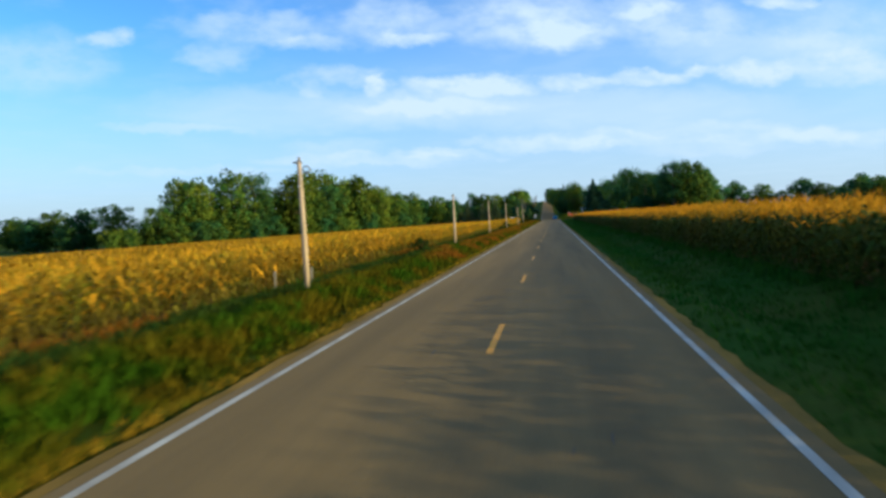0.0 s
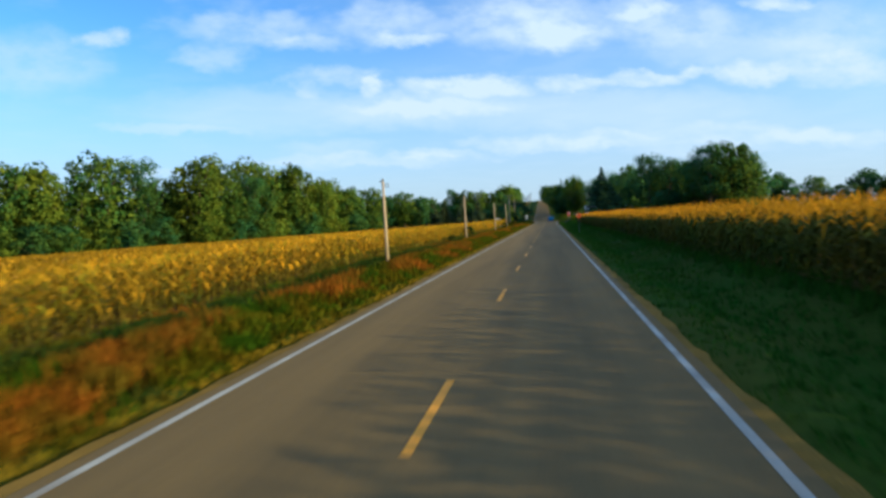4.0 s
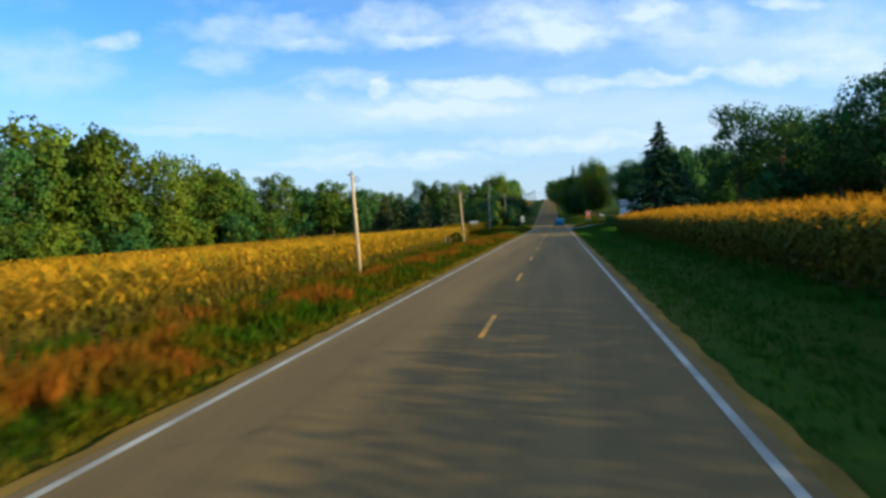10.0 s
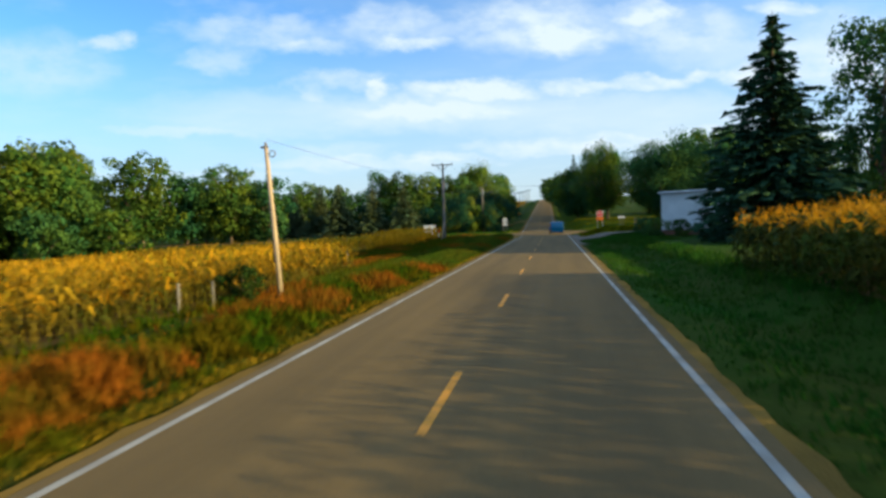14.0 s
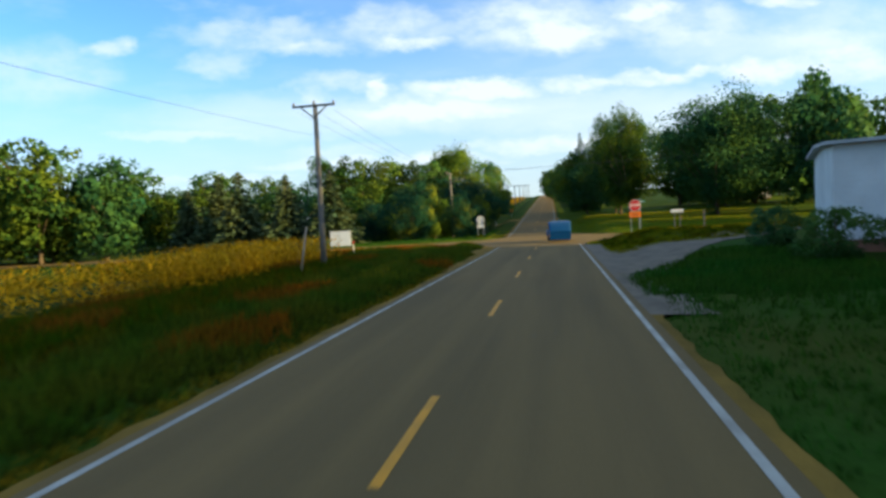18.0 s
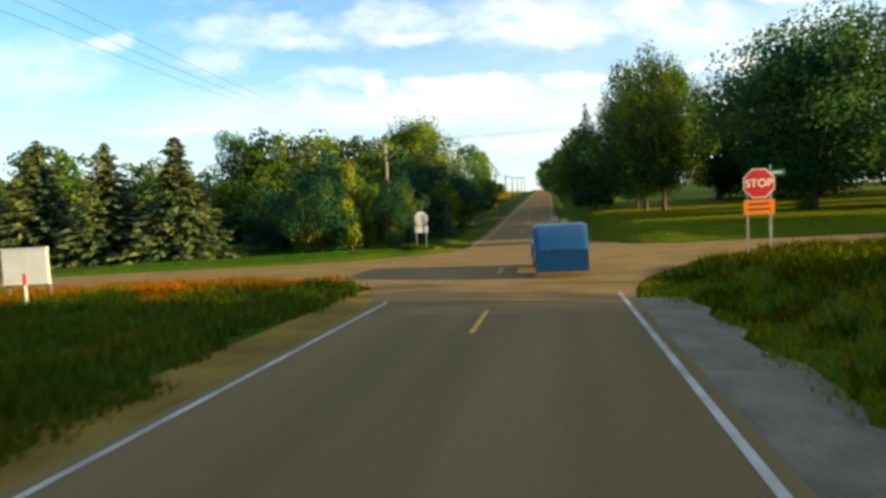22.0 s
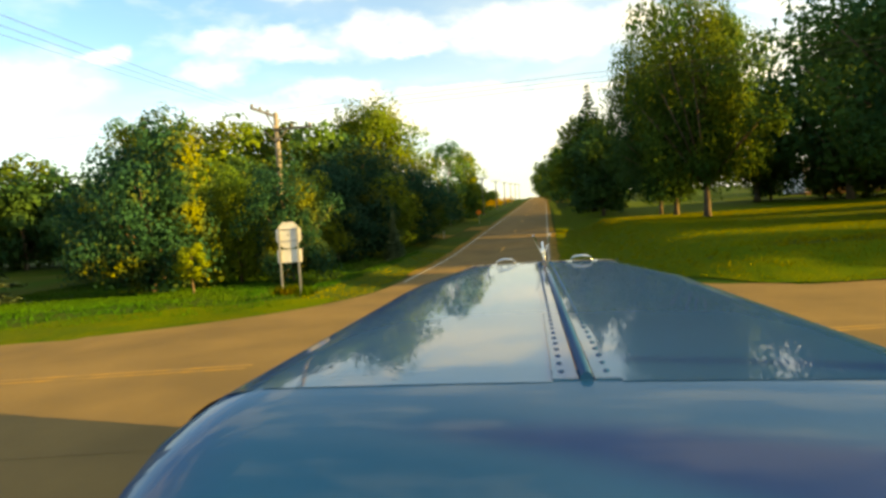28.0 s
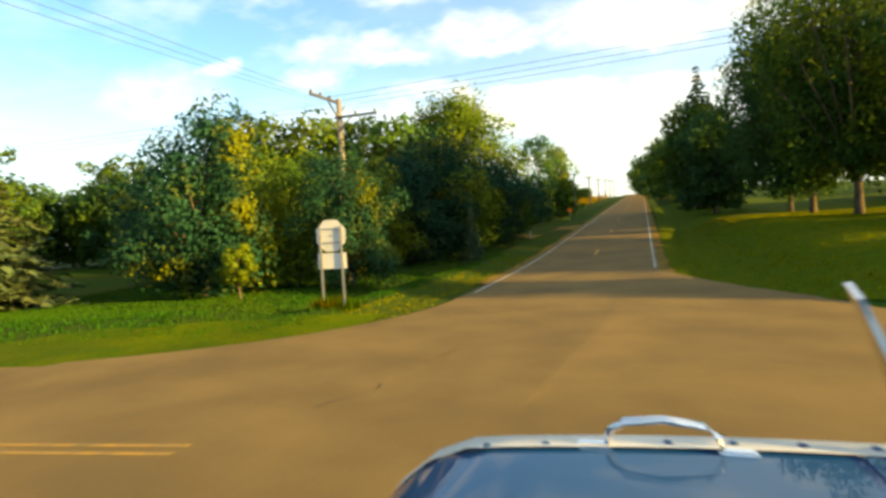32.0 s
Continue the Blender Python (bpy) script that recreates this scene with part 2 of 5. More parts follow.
M = {
    "asphalt": material("asphalt", (0.156, 0.110, 0.046), (0.112, 0.082, 0.037), 1.0, stretch=(0.9, 0.05, 1), rough=0.9, spec=0.12, bump=0.5, bump_scale=60, fine=0.35),
    "cross": material("worn_asphalt", (0.172, 0.119, 0.048), (0.124, 0.089, 0.039), 2.2, 0.9, spec=0.12, bump=0.5, bump_scale=60, fine=0.3),
    "gravel": material("gravel", (0.21, 0.135, 0.030), (0.12, 0.084, 0.022), 1.5, 0.95, bump=1.0, bump_scale=30, fine=0.45, spec=0.03),
    "white_line": material("white_paint", (0.36, 0.36, 0.32), (0.22, 0.21, 0.18), 0.8, 0.7, fine=0.3),
    "yellow_line": material("yellow_paint", (0.60, 0.27, 0.012), (0.40, 0.20, 0.02), 0.8, 0.7, fine=0.3),
    "worn_yellow": material("worn_yellow_paint", (0.34, 0.19, 0.025), (0.18, 0.125, 0.045), 0.5, 0.8, fine=0.3),
    "pale_gravel": material("pale_gravel", (0.15, 0.125, 0.092), (0.09, 0.076, 0.056), 0.9, 0.95, bump=1.0, bump_scale=25, fine=0.4),
    "tar": material("tar", (0.03, 0.028, 0.025), None, 1, 0.6),
    "ground": material("field_ground", (0.020, 0.058, 0.006), (0.042, 0.056, 0.008), 7, 0.95, bump=0.8, bump_scale=9, fine=0.4, spec=0.03),
    "soil": material("field_soil", (0.12, 0.075, 0.03), (0.08, 0.06, 0.025), 4, 0.95, bump=0.8, bump_scale=9, spec=0.03),
    "lawn": material("lawn", (0.042, 0.078, 0.003), (0.066, 0.088, 0.003), 0.9, 0.95, bump=1.0, bump_scale=9, fine=0.5, spec=0.03),
    "grass": material("grass_blades", (0.125, 0.145, 0.002), (0.170, 0.145, 0.003), 3, 0.8, island=0.4, translucent=0.12, spec=0.03),
    # verge green, used again as painted shade on the grass before the woods
    "verge": material("verge_and_shade_grass", (0.022, 0.085, 0.008), (0.040, 0.085, 0.008), 4, 0.7, island=0.4, translucent=0.25, spec=0.03),
    "weed": material("weed_blades", (0.026, 0.060, 0.0015), (0.072, 0.058, 0.0015), 1.1, 0.85, island=0.5, translucent=0.2, spec=0.02, lo=0.42, hi=0.58),
    "bank": material("bank_weeds", (0.018, 0.036, 0.003), (0.038, 0.037, 0.004), 2.5, 0.75, island=0.45, translucent=0.25, spec=0.03),
    "fresh": material("fresh_weeds", (0.034, 0.078, 0.005), (0.080, 0.084, 0.006), 2.0, 0.75, island=0.45, translucent=0.3, spec=0.03),
    "red_weed": material("rust_weeds", (0.200, 0.064, 0.004), (0.080, 0.060, 0.004), 0.8, 0.8, island=0.4, translucent=0.25, spec=0.03),
    "ditch": material("dark_ditch_weeds", (0.012, 0.034, 0.006), (0.024, 0.040, 0.006), 1.5, 0.8, island=0.4, translucent=0.1, spec=0.03),
    "fringe": material("dry_grass", (0.24, 0.155, 0.008), (0.12, 0.105, 0.006), 1.2, 0.8, island=0.4, translucent=0.25, spec=0.03),
    "corn": material("corn_leaves", (0.60, 0.31, 0.004), (0.42, 0.24, 0.005), 3, 0.75, island=0.45, translucent=0.25, spec=0.03),
    "corn_top": material("corn_tops", (0.56, 0.26, 0.006), (0.40, 0.21, 0.006), 5, 0.75, island=0.4, translucent=0.4, spec=0.03),
    # darker copy of the corn leaves, with shade put into the colour
    "corn_shade": material("shaded_corn_leaves", (0.030, 0.056, 0.008), (0.056, 0.058, 0.009), 3, 0.75, island=0.4, translucent=0.15, spec=0.03),
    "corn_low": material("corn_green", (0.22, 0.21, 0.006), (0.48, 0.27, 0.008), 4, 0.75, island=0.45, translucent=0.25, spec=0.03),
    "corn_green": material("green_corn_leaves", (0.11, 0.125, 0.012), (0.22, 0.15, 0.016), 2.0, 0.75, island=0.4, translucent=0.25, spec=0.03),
    "leaf": material("leaves", (0.032, 0.094, 0.024), (0.092, 0.130, 0.012), 3, 0.6, island=0.2, obj=0.25, translucent=0.4, spec=0.03),
    # yellow patches imitate sunlit leaves, the blue-green base imitates shade
    "leaf_n": material("sun_and_shade_leaves", (0.017, 0.062, 0.036), (0.120, 0.140, 0.010), 2.4, 0.6, island=0.2, obj=0.2, translucent=0.3, spec=0.03, lo=0.54, hi=0.66),
    "leaf_y": material("yellowing_leaves", (0.076, 0.150, 0.022), (0.130, 0.165, 0.014), 4, 0.6, island=0.2, obj=0.25, translucent=0.4, spec=0.03),
    "leaf_d": material("dark_leaves", (0.028, 0.096, 0.044), (0.066, 0.128, 0.024), 4, 0.6, island=0.2, obj=0.25, translucent=0.4, spec=0.03),
    "needle": material("needles", (0.024, 0.070, 0.044), (0.038, 0.082, 0.040), 4, 0.7, island=0.5, translucent=0.12, spec=0.03),
    "needle_b": material("blue_green_needles", (0.062, 0.110, 0.062), (0.100, 0.125, 0.050), 3, 0.7, island=0.5, translucent=0.15, spec=0.03),
    "bark": material("bark", (0.13, 0.095, 0.065), (0.07, 0.055, 0.04), 0.7, 0.95, bump=1.0, bump_scale=14),
    "pole": material("weathered_pole", (0.42, 0.33, 0.23), (0.27, 0.22, 0.16), 1.6, 0.9, bump=0.5, bump_scale=25),
    "pole_d": material("grey_pole", (0.19, 0.18, 0.165), (0.12, 0.115, 0.105), 1.6, 0.9, bump=0.5, bump_scale=25),
    "arm": material("dark_crossarm", (0.075, 0.085, 0.095), (0.05, 0.056, 0.062), 0.8, 0.9, bump=0.4, bump_scale=25),
    "steel": material("galvanised_steel", (0.42, 0.44, 0.44), (0.33, 0.34, 0.34), 0.5, 0.45, 0.8),
    "alu": material("sign_back", (0.62, 0.63, 0.62), (0.52, 0.53, 0.52), 0.6, 0.5, 0.2),
    "white": material("white_siding", (0.70, 0.72, 0.72), (0.58, 0.60, 0.60), 1.5, 0.7),
    "board": material("white_board", (0.66, 0.70, 0.74), (0.56, 0.6, 0.64), 0.7, 0.6),
    "red": material("sign_red", (0.50, 0.012, 0.02), (0.42, 0.012, 0.018), 0.5, 0.5),
    "orange": material("sign_orange", (0.80, 0.20, 0.012), (0.72, 0.17, 0.012), 0.5, 0.5),
    "black": material("black_paint", (0.02, 0.02, 0.022), None, 1, 0.5),
    "lettering": material("white_lettering", (0.78, 0.78, 0.76), None, 1, 0.5, fine=0.05),
    "roof": material("roof_shingles", (0.12, 0.11, 0.10), (0.08, 0.075, 0.07), 1, 0.9, bump=0.5, bump_scale=12),
    "pale_roof": material("pale_metal_roof", (0.45, 0.47, 0.48), (0.36, 0.38, 0.39), 1, 0.6),
    "brick_c": material("brown_brick", (0.22, 0.11, 0.07), (0.16, 0.085, 0.06), 0.5, 0.9, obj=0.2),
    "glass": material("window_glass", (0.02, 0.025, 0.03), None, 1, 0.05, spec=0.8),
    "hood": material("blue_hood_paint", (0.002, 0.048, 0.15), (0.002, 0.042, 0.13), 0.8, 0.5, 0.0, spec=0.1, coat=0.75, fine=0.05),
    "chrome": material("chrome", (0.82, 0.83, 0.84), (0.75, 0.76, 0.78), 0.3, 0.08, 1.0, fine=0.03),
    "trim": material("bright_trim", (0.78, 0.78, 0.74), (0.66, 0.66, 0.63), 0.3, 0.35, 0.3, fine=0.05),
    "rubber": material("tyre_rubber", (0.02, 0.02, 0.02), None, 0.5, 0.9),
    "wire": material("cable", (0.05, 0.05, 0.05), None, 1, 0.7),
}

# ---------------------------------------------------------------- small tools


def link(name, mesh, mat, parent=None, label="", m=None):
    if mat is not None and not mesh.materials:
        mesh.materials.append(mat)
    ob = new(name, mesh)
    ob.parent = parent
    if m is not None:
        ob.matrix_basis = m
    if label:
        ob["label"] = label
    return ob


def part(name, bm, mat, parent, label="", m=None, smooth=False):
    me = bpy.data.meshes.new(name)
    if smooth:
        for fc in bm.faces:
            fc.smooth = True
    bm.to_mesh(me)
    bm.free()
    return link(name, me, mat, parent, label, m)


def thing(name, x, y, z, label, category, group="", rz=0.0, kind=""):
    e = new(name)
    e.matrix_basis = pose(x, y, z, 0, 0, rz)
    e.empty_display_size = 0.2
    return tagged(e, label, category, group, kind)


def raw(name, verts, faces, mat, parent=None, smooth=False):
    me = bpy.data.meshes.new(name)
    me.from_pydata([tuple(v) for v in verts], [], faces)
    if smooth:
        for p in me.polygons:
            p.use_smooth = True
    me.update()
    return link(name, me, mat, parent)


def fast_mesh(name, verts, sizes, mat, parent=None, normals=None):
    """A mesh whose faces use the vertices one after the other, sizes[i] of them each."""
    me = bpy.data.meshes.new(name)
    nv, nf = len(verts), len(sizes)
    me.vertices.add(nv)
    me.vertices.foreach_set("co", np.ascontiguousarray(verts, dtype=np.float32).ravel())
    me.loops.add(nv)
    me.loops.foreach_set("vertex_index", np.arange(nv, dtype=np.int32))
    me.polygons.add(nf)
    starts = np.concatenate([[0], np.cumsum(sizes)[:-1]]).astype(np.int32)
    me.polygons.foreach_set("loop_start", starts)
    me.polygons.foreach_set("loop_total", np.asarray(sizes, dtype=np.int32))
    me.update(calc_edges=True)
    if normals is not None:
        me.normals_split_custom_set([tuple(q) for q in normals])
    return link(name, me, mat, parent)


def box(bm, x0, x1, y0, y1, z0, z1, bevel=0.0):
    r = bmesh.ops.create_cube(bm, size=1.0, matrix=Matrix.Translation(((x0 + x1) / 2, (y0 + y1) / 2, (z0 + z1) / 2)) @ Matrix.Diagonal((x1 - x0, y1 - y0, z1 - z0, 1)))
    if bevel:
        es = list({e for v in r["verts"] for e in v.link_edges})
        bmesh.ops.bevel(bm, geom=es, offset=bevel, segments=2, affect="EDGES")
    return bm


def tube(bm, pts, radii, sides=8):
    """A tapered tube along points, closed at both ends."""
    pts = [Vector(p) for p in pts]
    rings = []
    for i, p in enumerate(pts):
        d = (pts[min(i + 1, len(pts) - 1)] - pts[max(i - 1, 0)]).normalized()
        a = d.orthogonal().normalized() if abs(d.z) < 0.95 else Vector((1, 0, 0))
        a = (a - d * a.dot(d)).normalized()
        b = d.cross(a)
        rings.append([bm.verts.new(p + radii[i] * (math.cos(k * math.tau / sides) * a + math.sin(k * math.tau / sides) * b)) for k in range(sides)])
    for r0, r1 in zip(rings, rings[1:]):
        for k in range(sides):
            f = bm.faces.new((r0[k], r0[(k + 1) % sides], r1[(k + 1) % sides], r1[k]))
            f.smooth = True
    bm.faces.new(rings[0][::-1])
    bm.faces.new(rings[-1])
    return bm


def plate(bm, outline, thick, axis="y"):
    """A flat plate from an outline in (x, z), its front at y = 0 and its back at y = thick."""
    fr = [bm.verts.new((x, 0, z)) for x, z in outline]
    bk = [bm.verts.new((x, thick, z)) for x, z in outline]
    bm.faces.new(fr)
    bm.faces.new(bk[::-1])
    k = len(fr)
    for i in range(k):
        bm.faces.new((fr[i], bk[i], bk[(i + 1) % k], fr[(i + 1) % k]))
    bmesh.ops.recalc_face_normals(bm, faces=bm.faces[:])
    return bm


# ---------------------------------------------------------------- lie of the land
CROSS_SLOPE, CROSS_Y = math.tan(radians(12.0)), 268.8


def climb(y):
    """Height of the road: level up to the crossing, then uphill to a crest."""
    y = np.asarray(y, dtype=float)
    lift = np.where(y < 282, 0, np.where(y < 302, 0.06 * (y - 282) ** 2 / 40, 0.06 * (y - 292)))
    over = 0.06 * (560 - 292) + 3.0 * np.tanh((y - 560) / 50)
    return np.where(y > 560, over, lift)


def middle(y):
    """The road's middle: it jogs to the left through the crossing."""
    y = np.asarray(y, dtype=float)
    s = np.clip((y - 256) / 34, 0, 1)
    return -2.0 * s * s * (3 - 2 * s) - np.where(y > 290, 0.010 * (y - 290), 0)


def smooth(a, b, v):
    s = np.clip((v - a) / (b - a), 0, 1)
    return s * s * (3 - 2 * s)


def land(x, y):
    """Height of the ground."""
    x, y = np.asarray(x, dtype=float), np.asarray(y, dtype=float)
    u = x - middle(y)
    z = climb(y) * np.exp(-np.clip(np.abs(x) - 60, 0, None) / 160)
    off = np.abs((y - CROSS_Y - x * CROSS_SLOPE) * math.cos(radians(12)))      # distance from the cross road
    keep = smooth(5.0, 16.0, off)
    keep = keep * np.where(u > 0, 1 - smooth(216, 224, y) * (1 - smooth(246, 252, y)), 1)      # level drive and corner
    ditch_l = -0.50 * smooth(6.3, 8.0, -u) - 0.35 * np.exp(-((u + 8.5) / 0.9) ** 2)
    ditch_r = -0.30 * np.exp(-((u - 6.2) / 1.3) ** 2) + 0.45 * smooth(6.5, 9.5, u)
    z = z + keep * np.where(u < 0, ditch_l, ditch_r)
    z = z + 0.10 * keep * np.sin(x * 0.21 + 1.3) * np.sin(y * 0.13) * smooth(5, 9, np.abs(u))
    rise = smooth(226, 238, y) * (1 - smooth(300, 325, y)) * smooth(4.9, 8.0, np.abs(u)) * smooth(6.3, 10.0, off)
    lawn = smooth(272, 280, y) * (1 - smooth(300, 330, y)) * smooth(6.6, 11.0, u) * smooth(6.4, 10.5, off)
    z = z + np.where(u > 0, np.where(y > CROSS_Y + x * CROSS_SLOPE, 0.85 * lawn, 0.45 * rise), 0.45 * rise)
    bed = np.maximum(1 - smooth(3.9, 4.6, np.abs(u)), 1 - smooth(3.9, 4.7, off))
    z = z - 0.034 * np.clip(-u - 14, 0, 115) * np.where(y < CROSS_Y + x * CROSS_SLOPE, smooth(4.5, 20.0, off), 0)
    near = (1 - smooth(9.5, 10.5, np.abs(u))) * (1 - smooth(9.5, 10.5, off))
    return z - 0.08 * np.maximum(bed, near)


def land1(x, y):
    return float(land(x, y))


def sheet(name, xs, ys, zfun, mat, parent=None):
    X, Y = np.meshgrid(xs, ys)
    Z = zfun(X, Y)
    v = np.stack([X, Y, Z], -1).reshape(-1, 3)
    nx = len(xs)
    f = [(j * nx + i, j * nx + i + 1, (j + 1) * nx + i + 1, (j + 1) * nx + i) for j in range(len(ys) - 1) for i in range(nx - 1)]
    return raw(name, v, f, mat, parent, True)


gx = np.concatenate([[-3000, -1500, -800, -500], np.arange(-320, -60, 20), np.arange(-60, -16, 4), np.arange(-16, 16.1, 0.5), np.arange(16.5, 40, 0.8), np.arange(40, 60, 4), np.arange(60, 320, 20), [500, 800, 1500, 3000]])
gy = np.concatenate([[-2500, -1000, -400, -200, -100], np.arange(-60, 240, 3.0), np.arange(240, 300, 0.8), np.arange(300, 380, 3), np.arange(380, 720, 15), [800, 1000, 1500, 3000]])
tagged(sheet("ground", gx, gy, land, M["ground"]), "grassy farm ground between fields and road", "ground", kind="structure")

# ---------------------------------------------------------------- roads


def strip(name, y0, y1, u0, u1, lift, mat, parent=None, step=2.0, ragged=0.0):
    """A ribbon along the main road between two offsets from its middle."""
    ys = np.arange(y0, y1 + step * 0.5, step)
    ys[-1] = y1
    rnd = np.random.RandomState(int(abs(u0) * 100 + abs(y0)))
    j0 = u0 + ragged * rnd.uniform(-1, 1, len(ys)) * (abs(u0) > abs(u1))
    j1 = u1 + ragged * rnd.uniform(-1, 1, len(ys)) * (abs(u1) > abs(u0))
    m, z = middle(ys), climb(ys) + lift
    v = np.stack([np.stack([m + j0, ys, z], -1), np.stack([m + j1, ys, z], -1)], 1).reshape(-1, 3)
    f = [(2 * i, 2 * i + 1, 2 * i + 3, 2 * i + 2) for i in range(len(ys) - 1)]
    return raw(name, v, f, mat, parent, True)


def skew(name, x0, x1, o0, o1, lift, mat, parent=None, step=4.0):
    """A ribbon along the cross road."""
    xs = np.arange(x0, x1 + step * 0.5, step)
    c = 1 / math.cos(radians(12))
    v = []
    for x in xs:
        y = CROSS_Y + x * CROSS_SLOPE
        v += [(x, y + o0 * c, lift), (x, y + o1 * c, lift)]
    f = [(2 * i, 2 * i + 2, 2 * i + 3, 2 * i + 1) for i in range(len(xs) - 1)]
    return raw(name, v, f, mat, parent, True)


road = strip("road", -120, 252, -3.62, 3.62, 0.012, M["asphalt"])
tagged(road, "worn grey-brown asphalt country road with edge lines", "road", kind="structure")
road_far = tagged(strip("road", 281.5, 640, -3.62, 3.62, 0.012, M["cross"]), "asphalt road climbing a hill past the crossing", "road", kind="structure")
cross = tagged(skew("road", -240, 240, -3.9, 3.9, 0.020, M["cross"]), "sunlit tan asphalt cross road", "road", kind="structure")


def lawn_front(x):
    """Where the lawn beyond the crossing begins: along the cross road, then round the corner."""
    return CROSS_Y + x * CROSS_SLOPE + 6.2 + 11.5 * (np.clip(10.5 - np.asarray(x, dtype=float), 0, None) / 8) ** 2


def crossing():
    """The pavement where the roads meet, with rounded corners."""
    ring = []
    for sx, sy, reach in ((1, -1, 17), (1, 1, 19), (-1, 1, 13), (-1, -1, 17)):
        ym = CROSS_Y + sy * reach
        a = Vector((float(middle(ym)) + sx * 3.62, ym))
        cx = sx * (3.6 + reach)
        b = Vector((cx, CROSS_Y + cx * CROSS_SLOPE + sy * 4.0))
        k = Vector((float(middle(CROSS_Y + sy * 4)) + sx * 3.6, CROSS_Y + sx * 3.6 * CROSS_SLOPE + sy * 4.0))
        if (sx, sy) == (1, 1):
            xs = [a.x + (cx - a.x) * (i / 14) ** 1.7 for i in range(15)]
            ring += [Vector((x, float(lawn_front(x)) + 0.4)) for x in xs][::-1]
            continue
        arc = [a * (1 - i / 14) ** 2 + k * 2 * (i / 14) * (1 - i / 14) + b * (i / 14) ** 2 for i in range(15)]
        ring += arc if sx * sy < 0 else arc[::-1]
    pts = [(float(middle(CROSS_Y)), CROSS_Y, 0.016)] + [(p.x, p.y, 0.016 + float(climb(p.y))) for p in ring]
    n = len(ring)
    return raw("pavement", pts, [(0, i + 1, (i + 1) % n + 1) for i in range(n)], M["cross"])


tagged(crossing(), "sunlit tan asphalt where the two roads meet", "pavement", kind="structure")

for u0, u1, y0, y1 in ((-3.42, -3.30, -120, 254), (3.30, 3.42, -120, 255)):
    strip("edge_line", y0, y1, u0, u1, 0.018, M["white_line"], road)
for u0, u1, y0, y1 in ((-3.42, -3.30, 283, 600), (3.35, 3.47, 291, 600)):
    strip("edge_line", y0, y1, u0, u1, 0.020, M["white_line"], road_far)
for y in [-60 + 10.2 * i for i in range(9)] + [31.7, 42.0, 52.4, 62.6, 71.2, 80.0, 88.6, 98.2, 107.8, 117.4, 127.5, 137.6, 147.7, 157.8, 167.8, 177.0, 186.2, 195.4, 204.6, 213.6, 222.4, 231.2, 240.8, 251.0]:
    strip("centre_dash", y - 1.3, y + 1.3, -0.22, -0.10, 0.018, M["yellow_line"], road, 1.0)
for y in range(300, 600, 18):
    strip("centre_dash", y - 1.5, y + 1.5, -0.06, 0.06, 0.020, M["yellow_line"], road_far, 1.0)
for o in (-0.17, 0.07):
    skew("centre_line", -240, -3.0, o, o + 0.10, 0.026, M["worn_yellow"], cross)
    skew("centre_line", 5, 240, o, o + 0.10, 0.026, M["worn_yellow"], cross)
tagged(skew("road", 5, 240, 3.8, 6.4, 0.006, M["cross"]), "wide paved shoulder of the cross road", "road", kind="structure")
skew("edge_line", -240, -20, 3.35, 3.45, 0.026, M["white_line"], cross)
skew("edge_line", 24, 240, 3.35, 3.45, 0.026, M["white_line"], cross)


def crack(pts, parent, width=0.02, lift=0.030):
    v, f = [], []
    for i, (x, y) in enumerate(pts):
        w = width * (0.4 + 0.6 * random.random())
        v += [(x - w, y, lift), (x + w, y + 0.01, lift)]
    for i in range(len(pts) - 1):
        f.append((2 * i, 2 * i + 1, 2 * i + 3, 2 * i + 2))
    raw("crack", v, f, M["tar"], parent)


random.seed(5)
for x, y, n, dx, dy in ((-3.3, 269.6, 7, 0.08, 0.26), (-2.6, 272.8, 5, 0.2, 0.25), (2.6, 267.0, 4, 0.1, 0.12), (3.5, 274.5, 8, 0.4, 0.06)):
    pts = []
    for i in range(n):
        pts.append((x, y))
        x, y = x + dx + random.uniform(-0.20, 0.20), y + dy + random.uniform(-0.12, 0.12)
    crack(pts, cross, 0.013)
for y in range(-10, 250, 9):
    x, yy, pts = random.uniform(-3, 1), y + random.uniform(0, 6), []
    for i in range(8):
        pts.append((x, yy))
        x, yy = x + random.uniform(-0.02, 0.5), yy + random.uniform(0.02, 0.2)
    crack(pts, road, 0.018, 0.020)

for s in (-1, 1):
    tagged(strip("shoulder", -120, 253, s * 3.62 if s > 0 else -3.84, 3.84 if s > 0 else -3.62, 0.005, M["gravel"], None, 0.5, 0.07), "narrow tan gravel road shoulder", "gravel", kind="structure")
    tagged(strip("shoulder", 286, 600, s * 3.62 if s > 0 else -4.1, 4.1 if s > 0 else -3.62, 0.005, M["gravel"], None, 1.2, 0.14), "narrow gravel shoulder of the hill road", "gravel", kind="structure")


tagged(strip("shoulder", 221, 254, 3.62, 4.95, 0.007, M["pale_gravel"], None, 0.8, 0.2), "worn gravel apron beside the road at the driveway", "gravel", kind="structure")
tagged(strip("shoulder", 234, 257, -5.3, -3.62, 0.009, M["gravel"], None, 0.8, 0.25), "worn dirt edge at the corner of the crossing", "gravel", kind="structure")


